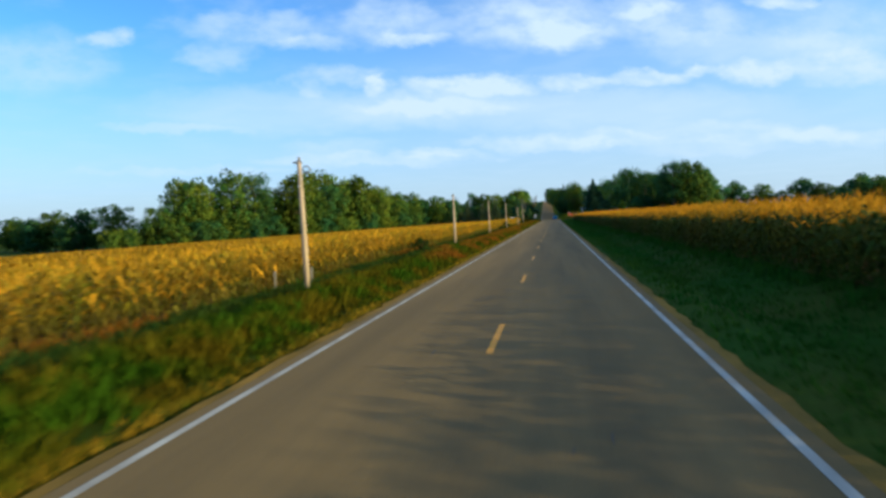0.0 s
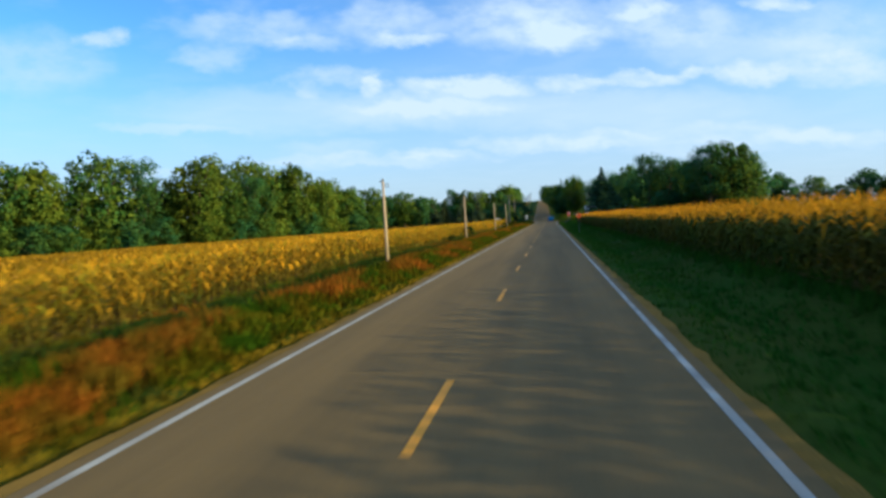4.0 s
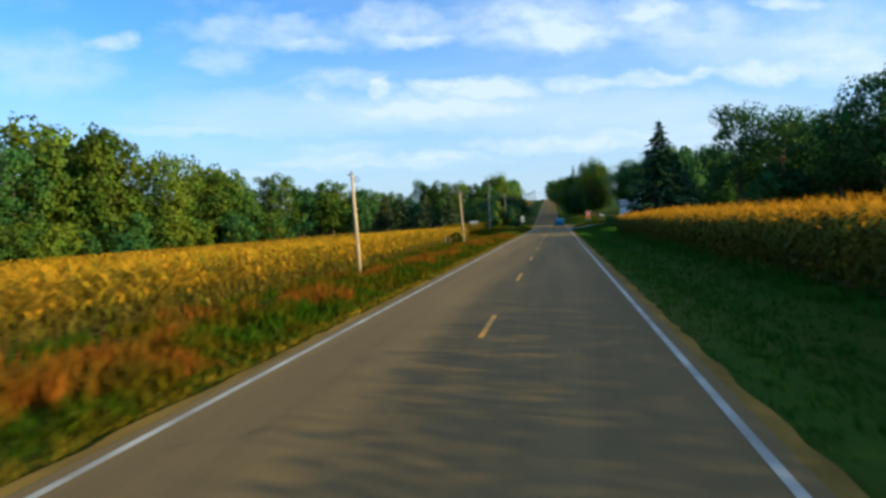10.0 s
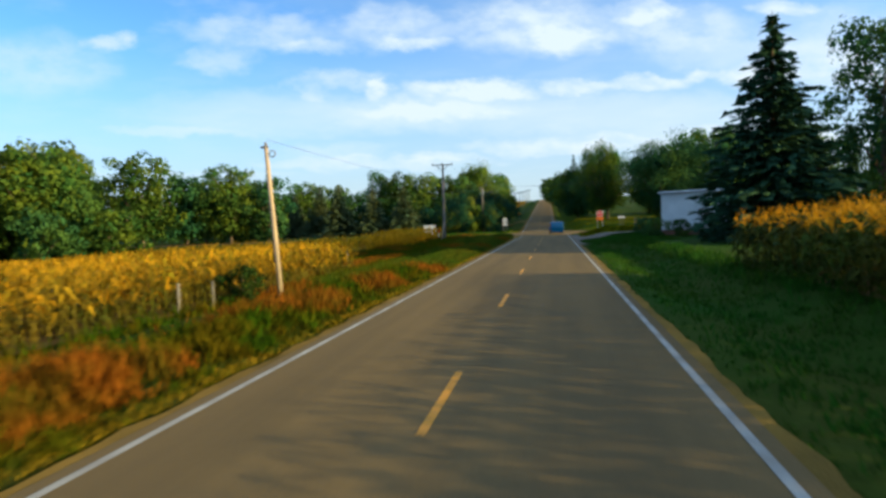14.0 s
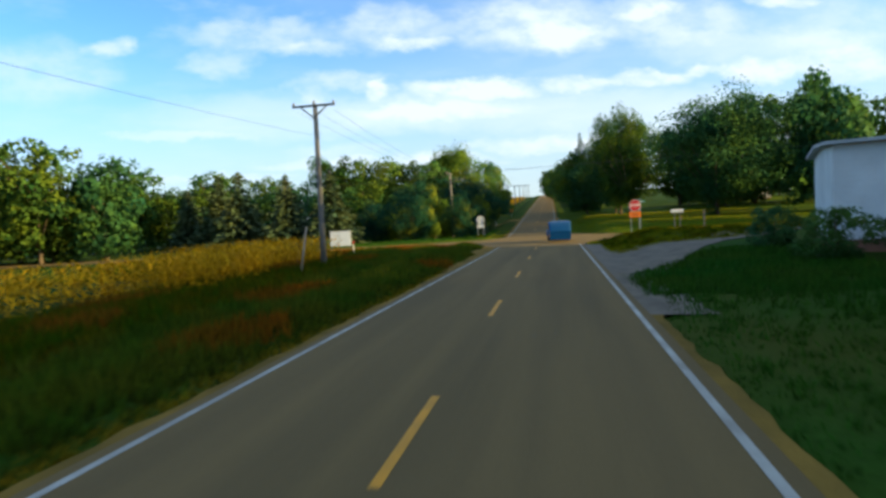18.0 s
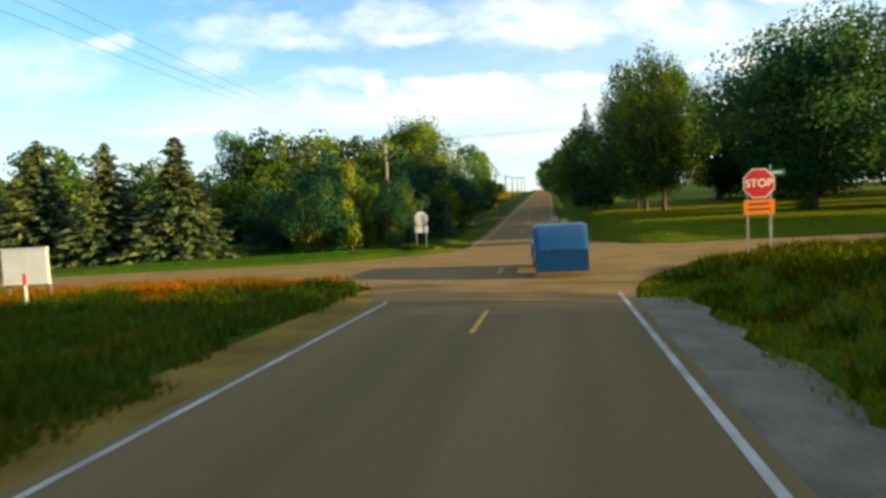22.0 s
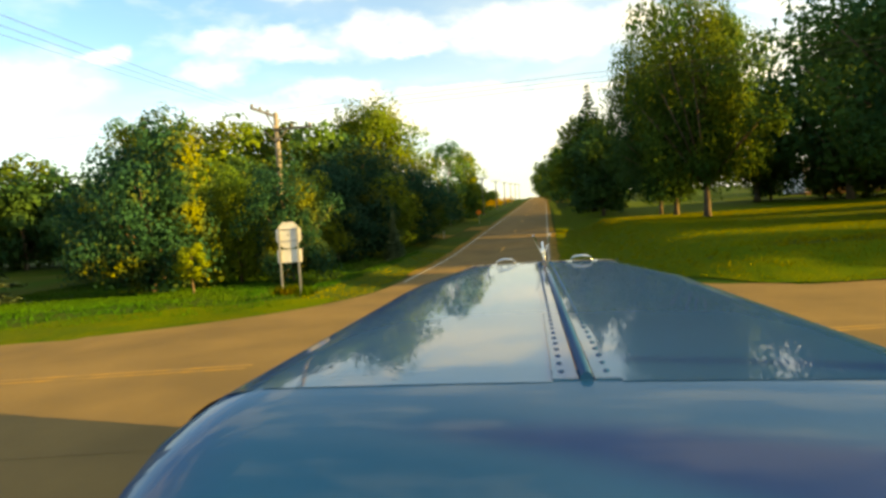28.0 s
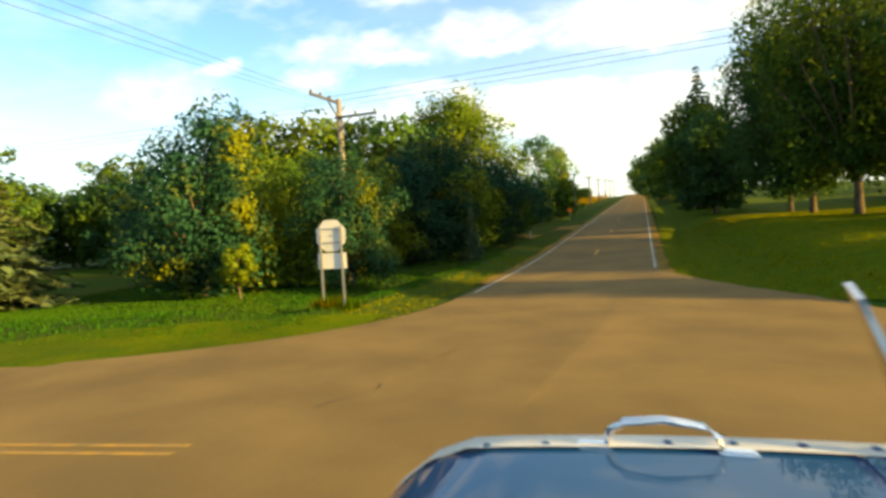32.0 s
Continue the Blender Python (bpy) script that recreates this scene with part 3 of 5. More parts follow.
def drive_(name, one, other, label, mat):
    """A track across the land between two edges, given by as many points each."""
    v, f = [], []
    k = np.arange(0, len(one) - 1 + 1e-6, 0.2)
    r = np.random.RandomState(3)
    for i, q in enumerate(k):
        a, b = [np.array([np.interp(q, range(len(e)), [p[c] for p in e]) for c in (0, 1)]) for e in (one, other)]
        for j in range(9):
            px, py = a + (b - a) * j / 8
            if j in (0, 8) and i > 2:
                px, py = px + r.uniform(-0.15, 0.15), py + r.uniform(-0.15, 0.15)
            v.append((px, py, max(land1(px, py), 0.0 if abs(px) < 4.6 else -9) + 0.05 * min(1, 0.2 + abs(abs(px) - 3.64) / 2)))
    for i in range(len(k) - 1):
        for j in range(8):
            a = i * 9 + j
            f.append((a, a + 1, a + 10, a + 9))
    return tagged(raw(name, v, f, mat, None, True), label, "driveway", kind="structure")


drive_("driveway", [(3.64, 226), (5.0, 228.6), (7.3, 233.9), (9.6, 239.4), (12, 244), (15.5, 247.8), (20, 250.6), (28, 253.4), (36, 255.5)],
       [(3.64, 246.5), (4.4, 245.2), (5.9, 243.9), (8.0, 244.4), (10.6, 247), (14.4, 251), (19, 254), (27, 256.8), (35, 259)], "pale gravel driveway leading past the house", M["pale_gravel"])
drive_("driveway", [(-6.0, 322.5), (-8, 323), (-12, 321.8), (-18, 320), (-30, 317)], [(-6.0, 331.5), (-8, 329), (-12, 326.2), (-18, 324), (-30, 321)], "gravel side track among the roadside trees", M["gravel"])


def lawn_edge(name, label, xs, y_from, y_to, mat):
    """A lawn whose front edge follows the cross road."""
    v, f = [], []
    rows = np.linspace(0, 1, 26) ** 1.6
    for x in xs:
        y0 = y_from(x) if callable(y_from) else CROSS_Y + x * CROSS_SLOPE + y_from
        for r in rows:
            y = y0 + ((y_to(x) if callable(y_to) else y_to) - y0) * r
            v.append((x, y, land1(x, y) + 0.045))
    k = len(rows)
    for i in range(len(xs) - 1):
        for j in range(k - 1):
            a = i * k + j
            f.append((a, a + k, a + k + 1, a + 1))
    return tagged(raw(name, v, f, mat, None, True), label, "lawn", kind="structure")


lawn_edge("lawn", "mown lawn striped by long tree shadows", np.concatenate([np.arange(2.0, 40, 0.5), np.arange(40, 80, 3)]), lambda x: float(lawn_front(x)), 380, M["lawn"])
# lighter sheet laid only where the grass is meant to look sunlit
lawn_edge("lawn", "light grass strip along the cross road, coloured as sunlit", np.concatenate([np.arange(-70, -16, 3), np.arange(-16, -5.9, 0.6)]), 4.3, lambda x: CROSS_Y + x * CROSS_SLOPE + 7.4 + 0.25 * math.sin(x * 1.7) + 0.30 * max(0, x + 16), M["lawn"])

# ---------------------------------------------------------------- grass, weeds and corn


def blades(name, px, py, height, width, count, lean, mat, seed, label, category):
    """Tufts of bent blades, count to a tuft."""
    r = np.random.RandomState(seed)
    n = len(px)
    pz = land(px, py)
    X = np.repeat(px, count) + r.normal(0, 0.10, n * count)
    Y = np.repeat(py, count) + r.normal(0, 0.10, n * count)
    Z = np.repeat(pz, count) - 0.03
    H = np.repeat(height, count) * r.uniform(0.45, 1.1, n * count)
    a = r.uniform(0, math.tau, n * count)
    w = width * r.uniform(0.6, 1.4, n * count)
    dx, dy = np.cos(a), np.sin(a)
    b = r.uniform(0, math.tau, n * count)
    le = lean * H * r.uniform(0.2, 1.0, n * count)
    ex, ey = np.cos(b) * le, np.sin(b) * le
    v = np.empty((n * count, 3, 3))
    v[:, 0] = np.stack([X - dx * w * 1.3, Y - dy * w * 1.3, Z], -1)
    v[:, 1] = np.stack([X + dx * w * 1.3, Y + dy * w * 1.3, Z + 0.1 * H], -1)
    v[:, 2] = np.stack([X + ex, Y + ey, Z + H], -1)
    ob = fast_mesh(name, v.reshape(-1, 3), np.full(n * count, 3), mat)
    return tagged(ob, label, category, kind="stuff")


def scatter(n, x0, x1, y0, y1, seed):
    r = np.random.RandomState(seed)
    return r.uniform(x0, x1, n), r.uniform(y0, y1, n)


def patchy(px, py, scale, level, seed):
    """Which points fall in patches."""
    val = np.array([noise.noise(Vector((x / scale + seed * 7.1, y / scale * 0.6, seed))) for x, y in zip(px, py)])
    return val > level


# left roadside: a bank of tall weeds, a dark grassy ditch, then the corn
def clumps(n, x0, x1, y0, y1, per, spread, seed):
    """Plants that stand in clumps: their places, and the size of each one's clump."""
    r = np.random.RandomState(seed)
    cx, cy, size = r.uniform(x0, x1, n), r.uniform(y0, y1, n), r.uniform(0.4, 1.0, n)
    return (np.repeat(cx, per) + r.normal(0, spread, n * per), np.repeat(cy, per) + r.normal(0, spread * 1.3, n * per), np.repeat(size, per))


px, py, size = clumps(3600, -7.0, -4.2, -22, 196, 9, 0.16, 1)
k = patchy(px, py, 2.6, 0.02, 2) & (py > 19) & (px < -4.7 + 0.35 * np.sin(py * 0.9))
tall = np.clip((-3.9 - px) / 1.2, 0.25, 1) * (0.18 + 0.50 * size)
blades("roadside_weeds", px[~k], py[~k], tall[~k], 0.026, 7, 0.7, M["weed"], 3, "clumps of tall green and tan weeds on the roadside bank", "weeds")
blades("rust_weeds", px[k], py[k], tall[k] * 1.1, 0.026, 8, 0.5, M["red_weed"], 4, "rust-brown drifts of dry weeds on the bank", "weeds")
px, py = scatter(9000, -7.0, -4.1, -22, 196, 90)
blades("roadside_grass", px, py, np.full(len(px), 0.13), 0.016, 6, 0.8, M["bank"], 96, "low grass between the weed clumps", "grass")
px, py = scatter(7000, -10.4, -6.8, -22, 200, 71)
blades("ditch_grass", px, py, np.full(len(px), 0.16), 0.018, 6, 0.6, M["verge"], 72, "dark green grass in the roadside ditch", "grass")
px, py, size = clumps(2600, -10.4, -7.7, -22, 132, 9, 0.20, 97)
blades("ditch_weeds", px, py, 0.25 + 0.35 * size, 0.026, 8, 0.6, M["ditch"], 98, "dark green weeds along the far side of the ditch", "weeds")
px, py = scatter(3000, -11.3, -10.2, -22, 203, 73)
k = patchy(px, py, 3.5, 0.2, 4)
blades("roadside_weeds", px[~k], py[~k], np.full((~k).sum(), 0.5), 0.022, 7, 0.5, M["weed"], 74, "weeds at the foot of the corn", "weeds")
blades("rust_weeds", px[k], py[k], np.full(k.sum(), 0.55), 0.026, 7, 0.4, M["red_weed"], 75, "rust-brown weeds at the foot of the corn", "weeds")
px, py = scatter(9000, -10.6, -4.15, 194, 246, 76)
k = patchy(px, py, 3.5, 0.34, 4)
blades("roadside_weeds", px[~k], py[~k], np.clip((-3.6 - px) / 3, 0.25, 0.55)[~k], 0.020, 7, 0.5, M["fresh"], 77, "fresh green weeds nearing the crossing", "weeds")
blades("rust_weeds", px[k], py[k], np.full(k.sum(), 0.5), 0.024, 7, 0.4, M["red_weed"], 78, "few rust-brown weeds nearing the crossing", "weeds")
# low green grass right beside both shoulders
px, py = scatter(14000, -4.30, -3.64, -22, 236, 91)
blades("dry_grass", px, py, 0.04 + 0.12 * smooth(3.7, 4.1, -px), 0.013, 6, 0.8, M["fringe"], 92, "dry yellow grass fringe along the gravel", "grass")
px, py = scatter(12000, -6.0, -3.98, -22, 236, 5)
blades("roadside_grass", px, py, 0.10 + 0.16 * smooth(3.9, 4.6, -px), 0.016, 6, 0.6, M["bank"], 6, "low green grass along the gravel shoulder", "grass")
px, py = scatter(17500, 3.74, 9.0, -22, 230, 7)
blades("roadside_grass", px, py, 0.08 + 0.14 * smooth(3.8, 4.6, px) + 0.25 * (px > 7.6), 0.016, 6, 0.7, M["verge"], 8, "shaded green verge below the corn", "grass")
px, py = scatter(6500, -18.5, -10.4, 199, 246, 41)
k = patchy(px, py, 3.0, 0.22, 6)
blades("roadside_weeds", px[~k], py[~k], np.full((~k).sum(), 0.6), 0.022, 7, 0.5, M["weed"], 42, "weedy strip between the corn and the road", "weeds")
blades("rust_weeds", px[k], py[k], np.full(k.sum(), 0.65), 0.026, 7, 0.4, M["red_weed"], 43, "rust-red weeds beside the last corn", "weeds")
# corner weeds before the crossing


def on_corner(px, py, side, rim=1.03):
    """True on the near corners, off the rounded pavement."""
    a = np.clip((side * px - 3.75) / 17, 0, None)
    b = np.clip((CROSS_Y + px * CROSS_SLOPE - 4.2 - py) / 12.8, 0, None)
    return (np.sqrt(a) + np.sqrt(b) > rim) & (py < CROSS_Y + px * CROSS_SLOPE - 4.4)


px, py = scatter(11000, -40, -4.9, 241, 264, 11)
k = on_corner(px, py, -1, 1.0 + 0.02 * np.sin(px * 2.1)) & (px < np.where(py > 252, -4.6, -5.1) + 0.3 * np.sin(py * 1.3))
px, py = px[k], py[k]
k = patchy(px, py, 3.0, 0.42, 5) | (patchy(px, py, 3.0, -0.2, 5) & (py > CROSS_Y + px * CROSS_SLOPE - 10.5))
blades("roadside_weeds", px[~k], py[~k], np.full((~k).sum(), 0.42), 0.020, 8, 0.6, M["fresh"], 12, "weeds on the corner of the crossing", "weeds")
blades("rust_weeds", px[k], py[k], np.full(k.sum(), 0.40), 0.018, 9, 0.7, M["red_weed"], 13, "rust-red weeds on the corner of the crossing", "weeds")
px, py = scatter(3600, 4.0, 13, 224, 240, 83)
k = (py < 229.5 + 1.45 * (px - 4.4)) & (py < 236.5)
blades("corner_grass", px[k], py[k], np.full(k.sum(), 0.30), 0.018, 7, 0.7, M["verge"], 84, "shaded grass between the driveway and the road", "grass")
px, py, size = clumps(420, 5.4, 24, 243, 267, 8, 0.20, 101)
k = on_corner(px, py, 1, 1.06) & (py > 240.4 + 0.72 * (px - 4))
blades("roadside_weeds", px[k], py[k], 0.15 + 0.35 * size[k], 0.020, 7, 0.6, M["weed"], 102, "taller weeds on the corner by the stop sign", "weeds")
px, py = scatter(16500, 3.95, 26, 241, 268, 14)
k = on_corner(px, py, 1, 1.0 + 0.02 * np.sin(px * 2.3)) & (py > 239.6 + 0.72 * (px - 4)) & ((px > 4.8) | (py > 252.6))
blades("corner_grass", px[k], py[k], np.full(k.sum(), 0.22), 0.016, 6, 0.7, M["grass"], 15, "short grass on the corner by the stop sign", "grass")
px, py = scatter(16000, -30, -5.4, 266, 300, 16)
k = (py > CROSS_Y + px * CROSS_SLOPE + 4.6) & (px < middle(py) - 4.2)
tuft = scatter(70, -8.9, -7.5, 277.6, 278.5, 81)
blades("sign_weeds", tuft[0], tuft[1], np.full(70, 0.4), 0.016, 8, 0.4, M["weed"], 82, "uncut tuft of weeds under the sign posts", "weeds")
# light grass colour stands for a sunlit strip, dark grass for shade behind
rim = py < np.maximum(CROSS_Y + px * CROSS_SLOPE + 8.5 + 0.25 * (px + 8), 0)
rim |= px > middle(py) - 6.2
blades("corner_grass", px[k & rim], py[k & rim], np.full((k & rim).sum(), 0.09), 0.014, 7, 0.7, M["grass"], 17, "light grass along the road beyond the crossing, coloured as sunlit", "grass")
blades("corner_grass", px[k & ~rim], py[k & ~rim], np.full((k & ~rim).sum(), 0.15), 0.018, 8, 0.6, M["verge"], 85, "taller grass before the woods, darkened in colour as shade", "grass")
px, py = scatter(38000, 1, 34, 272, 318, 18)
k = (py > lawn_front(px) + 0.1) & (px > middle(py) + 4.2)
blades("lawn_grass", px[k], py[k], np.full(k.sum(), 0.14), 0.014, 7, 0.7, M["grass"], 19, "short lawn grass under the trees", "grass")


def corn(name, px, py, height, leaves, leaf_len, leaf_w, mat, seed, label, tassel=True, low=None, share=0.4):
    """Standing maize: stalk, arching leaves and a tassel to each plant."""
    r = np.random.RandomState(seed)
    n = len(px)
    pz = land(px, py)
    H = height * r.uniform(0.86, 1.08, n)
    out, sizes = [], []
    # stalk: one narrow tapering blade, twice, crossed
    for a in (0.3, 1.9) if tassel else ():
        dx, dy = 0.018 * math.cos(a), 0.018 * math.sin(a)
        tx, ty = r.normal(0, 0.05, n), r.normal(0, 0.05, n)
        v = np.empty((n, 3, 3))
        v[:, 0] = np.stack([px - dx, py - dy, pz], -1)
        v[:, 1] = np.stack([px + dx, py + dy, pz], -1)
        v[:, 2] = np.stack([px + tx, py + ty, pz + H], -1)
        out.append(v.reshape(-1, 3))
        sizes.append(np.full(n, 3))
    for i in range(leaves):
        a = r.uniform(0, math.tau, n)
        h0 = H * ((i + 0.6) / leaves) * 0.92
        L = leaf_len * r.uniform(0.6, 1.1, n)
        w = leaf_w * r.uniform(0.7, 1.3, n)
        c, s = np.cos(a), np.sin(a)
        rise, drop = L * r.uniform(0.15, 0.5, n), L * r.uniform(0.0, 0.7, n)
        x0, y0, z0 = px, py, pz + h0
        x1, y1, z1 = px + c * L * 0.5, py + s * L * 0.5, z0 + rise
        x2, y2, z2 = px + c * L, py + s * L, z1 - drop
        v = np.empty((n, 4, 3))
        v[:, 0] = np.stack([x0, y0, z0], -1)
        v[:, 1] = np.stack([x1 + s * w, y1 - c * w, z1], -1)
        v[:, 2] = np.stack([x2, y2, z2], -1)
        v[:, 3] = np.stack([x1 - s * w, y1 + c * w, z1], -1)
        out.append(v.reshape(-1, 3))
        sizes.append(np.full(n, 4))
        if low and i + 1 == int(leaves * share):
            tagged(fast_mesh("corn_leaves", np.concatenate(out), np.concatenate(sizes), low), "darker green lower leaves and stalks of the corn", "corn", kind="stuff")
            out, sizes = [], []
    if tassel:
        for i in range(3):
            a = r.uniform(0, math.tau, n)
            c, s = np.cos(a) * 0.12, np.sin(a) * 0.12
            v = np.empty((n, 3, 3))
            v[:, 0] = np.stack([px - s * 0.12, py + c * 0.12, pz + H * 0.97], -1)
            v[:, 1] = np.stack([px + s * 0.12, py - c * 0.12, pz + H * 0.97], -1)
            v[:, 2] = np.stack([px + c, py + s, pz + H + 0.22], -1)
            out.append(v.reshape(-1, 3))
            sizes.append(np.full(n, 3))
    ob = fast_mesh(name, np.concatenate(out), np.concatenate(sizes), mat)
    return tagged(ob, label, "corn", kind="stuff")


def rows_(x_list, y0, y1, gap, seed):
    r = np.random.RandomState(seed)
    xs, ys = [], []
    for x in x_list:
        y = np.arange(y0, y1, gap) + r.uniform(-0.08, 0.08, len(np.arange(y0, y1, gap)))
        xs.append(np.full(len(y), x) + r.normal(0, 0.05, len(y)))
        ys.append(y)
    return np.concatenate(xs), np.concatenate(ys)


def woods_line(y):
    return np.where(y < 150, -112 - (150 - y) * 0.15, -112 + (y - 150) * 0.56)


lx, ly = rows_([-11.4 - 0.76 * i for i in range(7)], -22, 203, 0.26, 21)
half = np.random.RandomState(3).rand(len(lx)) < 0.62
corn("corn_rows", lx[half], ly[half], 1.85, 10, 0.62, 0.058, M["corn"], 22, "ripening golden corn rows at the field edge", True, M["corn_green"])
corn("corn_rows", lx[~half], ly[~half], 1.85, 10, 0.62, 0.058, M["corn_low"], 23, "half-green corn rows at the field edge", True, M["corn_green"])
r_ = np.random.RandomState(31)
fx, fy = r_.uniform(-150, -16.5, 44000), r_.uniform(-30, 236, 44000)
k = (fx > woods_line(fy) + 3) & ((fy < 203) | (fx < -18))
corn("corn_field", fx[k], fy[k], 1.85, 6, 0.72, 0.080, M["corn"], 32, "wide field of ripe golden corn", False)
lx, ly = rows_([-14.6 - 0.76 * i for i in range(9)], 230.5, 246, 0.26, 24)
lx = lx + 0.35 * np.sin(ly)
corn("corn_rows", lx, ly, 1.85, 8, 0.6, 0.045, M["corn"], 25, "last corn rows before the crossing")
# right field edge: lower leaves coloured as shaded, tops left golden
lx, ly = rows_([8.4 + 0.76 * i for i in range(4)], -40, 193, 0.22, 26)
corn("corn_rows", lx, ly, 1.95, 10, 0.62, 0.055, M["corn_top"], 27, "golden tops of the tall corn rows above the verge", True, M["corn_shade"], 0.9)
lx, ly = rows_([11.4 + 0.76 * i for i in range(3)], -40, 193, 0.24, 28)
corn("corn_rows", lx, ly, 2.2, 9, 0.62, 0.055, M["corn_top"], 29, "golden corn rows behind the shaded edge", True, M["corn_shade"], 0.78)
fx, fy = r_.uniform(13, 110, 18000), r_.uniform(-60, 193, 18000)
corn("corn_field", fx, fy, 2.15, 5, 0.85, 0.105, M["corn"], 33, "wide field of ripe corn on the higher side", False)
lx, ly = rows_([-16 - 2 * i for i in range(8)], 425, 520, 1.2, 61)
corn("corn_field", lx, ly, 2.0, 5, 0.9, 0.12, M["corn"], 62, "golden corn patch high on the hill", False)
soil_l = sheet("field_soil", np.append(np.arange(-150, -12, 4.0), -11), np.arange(-60, 204, 6.0), lambda x, y: land(x, y) + 0.10, M["soil"])
tagged(soil_l, "bare brown soil under the corn", "soil", kind="structure")
soil_r = sheet("field_soil", np.append(8.4, np.arange(10, 122, 4.0)), np.arange(-60, 196, 6.0), lambda x, y: land(x, y) + 0.10, M["soil"])
tagged(soil_r, "bare brown soil under the corn", "soil", kind="structure")

# ---------------------------------------------------------------- trees


def leaf_cloud(centres, radii, per, size, r, squash=0.8):
    """Leaves as small pointed faces round the clumps."""
    n = len(centres) * per
    c = np.repeat(centres, per, 0)
    rad = np.repeat(radii, per)
    d = r.normal(size=(n, 3))
    d /= np.linalg.norm(d, axis=1)[:, None]
    p = c + d * (rad * r.uniform(0.35, 1.08, n) ** 0.6)[:, None] * np.array([1, 1, squash])
    u = r.normal(size=(n, 3))
    u -= 0.75 * d * np.sum(u * d, axis=1)[:, None]
    u /= np.linalg.norm(u, axis=1)[:, None]
    w = np.cross(u, d + 0.4 * r.normal(size=(n, 3)))
    w /= np.linalg.norm(w, axis=1)[:, None] + 1e-6
    s = size * r.uniform(0.6, 1.4, n)[:, None]
    v = np.stack([p - u * s * 0.8 - w * s * 0.5, p + u * s * 0.2 + w * s, p + u * s - w * s * 0.4], 1)
    face = np.cross(v[:, 1] - v[:, 0], v[:, 2] - v[:, 0])
    turn = np.sum(face * d, axis=1) < 0
    v[turn] = v[turn][:, ::-1]
    mid = centres.mean(0)
    out = p - mid
    out /= np.linalg.norm(out, axis=1)[:, None] + 1e-6
    nrm = 0.8 * d + 0.5 * out + 0.35 * r.normal(size=(n, 3))
    nrm /= np.linalg.norm(nrm, axis=1)[:, None]
    return v.reshape(-1, 3), np.full(n, 3), np.repeat(nrm, 3, 0)


def broad_tree(label, h, width, low, clumps, per, leaf, mat, seed, trunk_r=0.28, lean=0.0, name="tree", rough=0.85):
    """A broad-leaved tree: tapered trunk, limbs, and a crown of leaf clumps with gaps."""
    r = np.random.RandomState(seed)
    t = thing(name, 0, -900, 0, label, "tree")
    bm = bmesh.new()
    top = h * 0.78
    tube(bm, [(0, 0, -0.3), (0.03, 0, h * 0.08), (lean * 0.4, 0.05, h * 0.35), (lean, 0.0, top)], [trunk_r * 1.35, trunk_r, trunk_r * 0.75, 0.04], 8)
    cs, rs = [], []
    base = h * low
    for i in range(clumps):
        f = (i + 0.5) / clumps
        z = base + (h - base) * (0.06 + 0.90 * f)
        prof = math.sin(math.pi * (0.12 + 0.80 * f)) ** 0.7
        a = i * 2.399 + r.uniform(-0.5, 0.5)
        lump = 0.78 + rough * noise.noise(Vector((math.cos(a) * 1.6 + seed, math.sin(a) * 1.6, f * 2.4)))
        q = width * 0.5 * prof * math.sqrt(r.uniform(0.10, 1.0)) * r.uniform(0.85, 1.12) * (lump + 0.25)
        c = Vector((math.cos(a) * q + lean * f, math.sin(a) * q, base + (z - base) * (0.86 + 0.22 * lump)))
        cs.append(c)
        rs.append(width * r.uniform(0.13, 0.21))
        if i % 4 == 0:
            z0 = max(h * 0.15, c.z - q * 0.9 - 0.12 * h)
            m_ = Vector((c.x * 0.5, c.y * 0.5, (z0 + c.z) * 0.52))
            tube(bm, [(0.0, 0, z0), m_, c], [trunk_r * 0.42, trunk_r * 0.26, 0.03], 4)
    part("trunk", bm, M["bark"], t, "rough brown bark")
    v, s, nrm = leaf_cloud(np.array([tuple(c) for c in cs]), np.array(rs), per, leaf, r)
    fast_mesh("crown", v, s, mat, t, nrm)
    return t


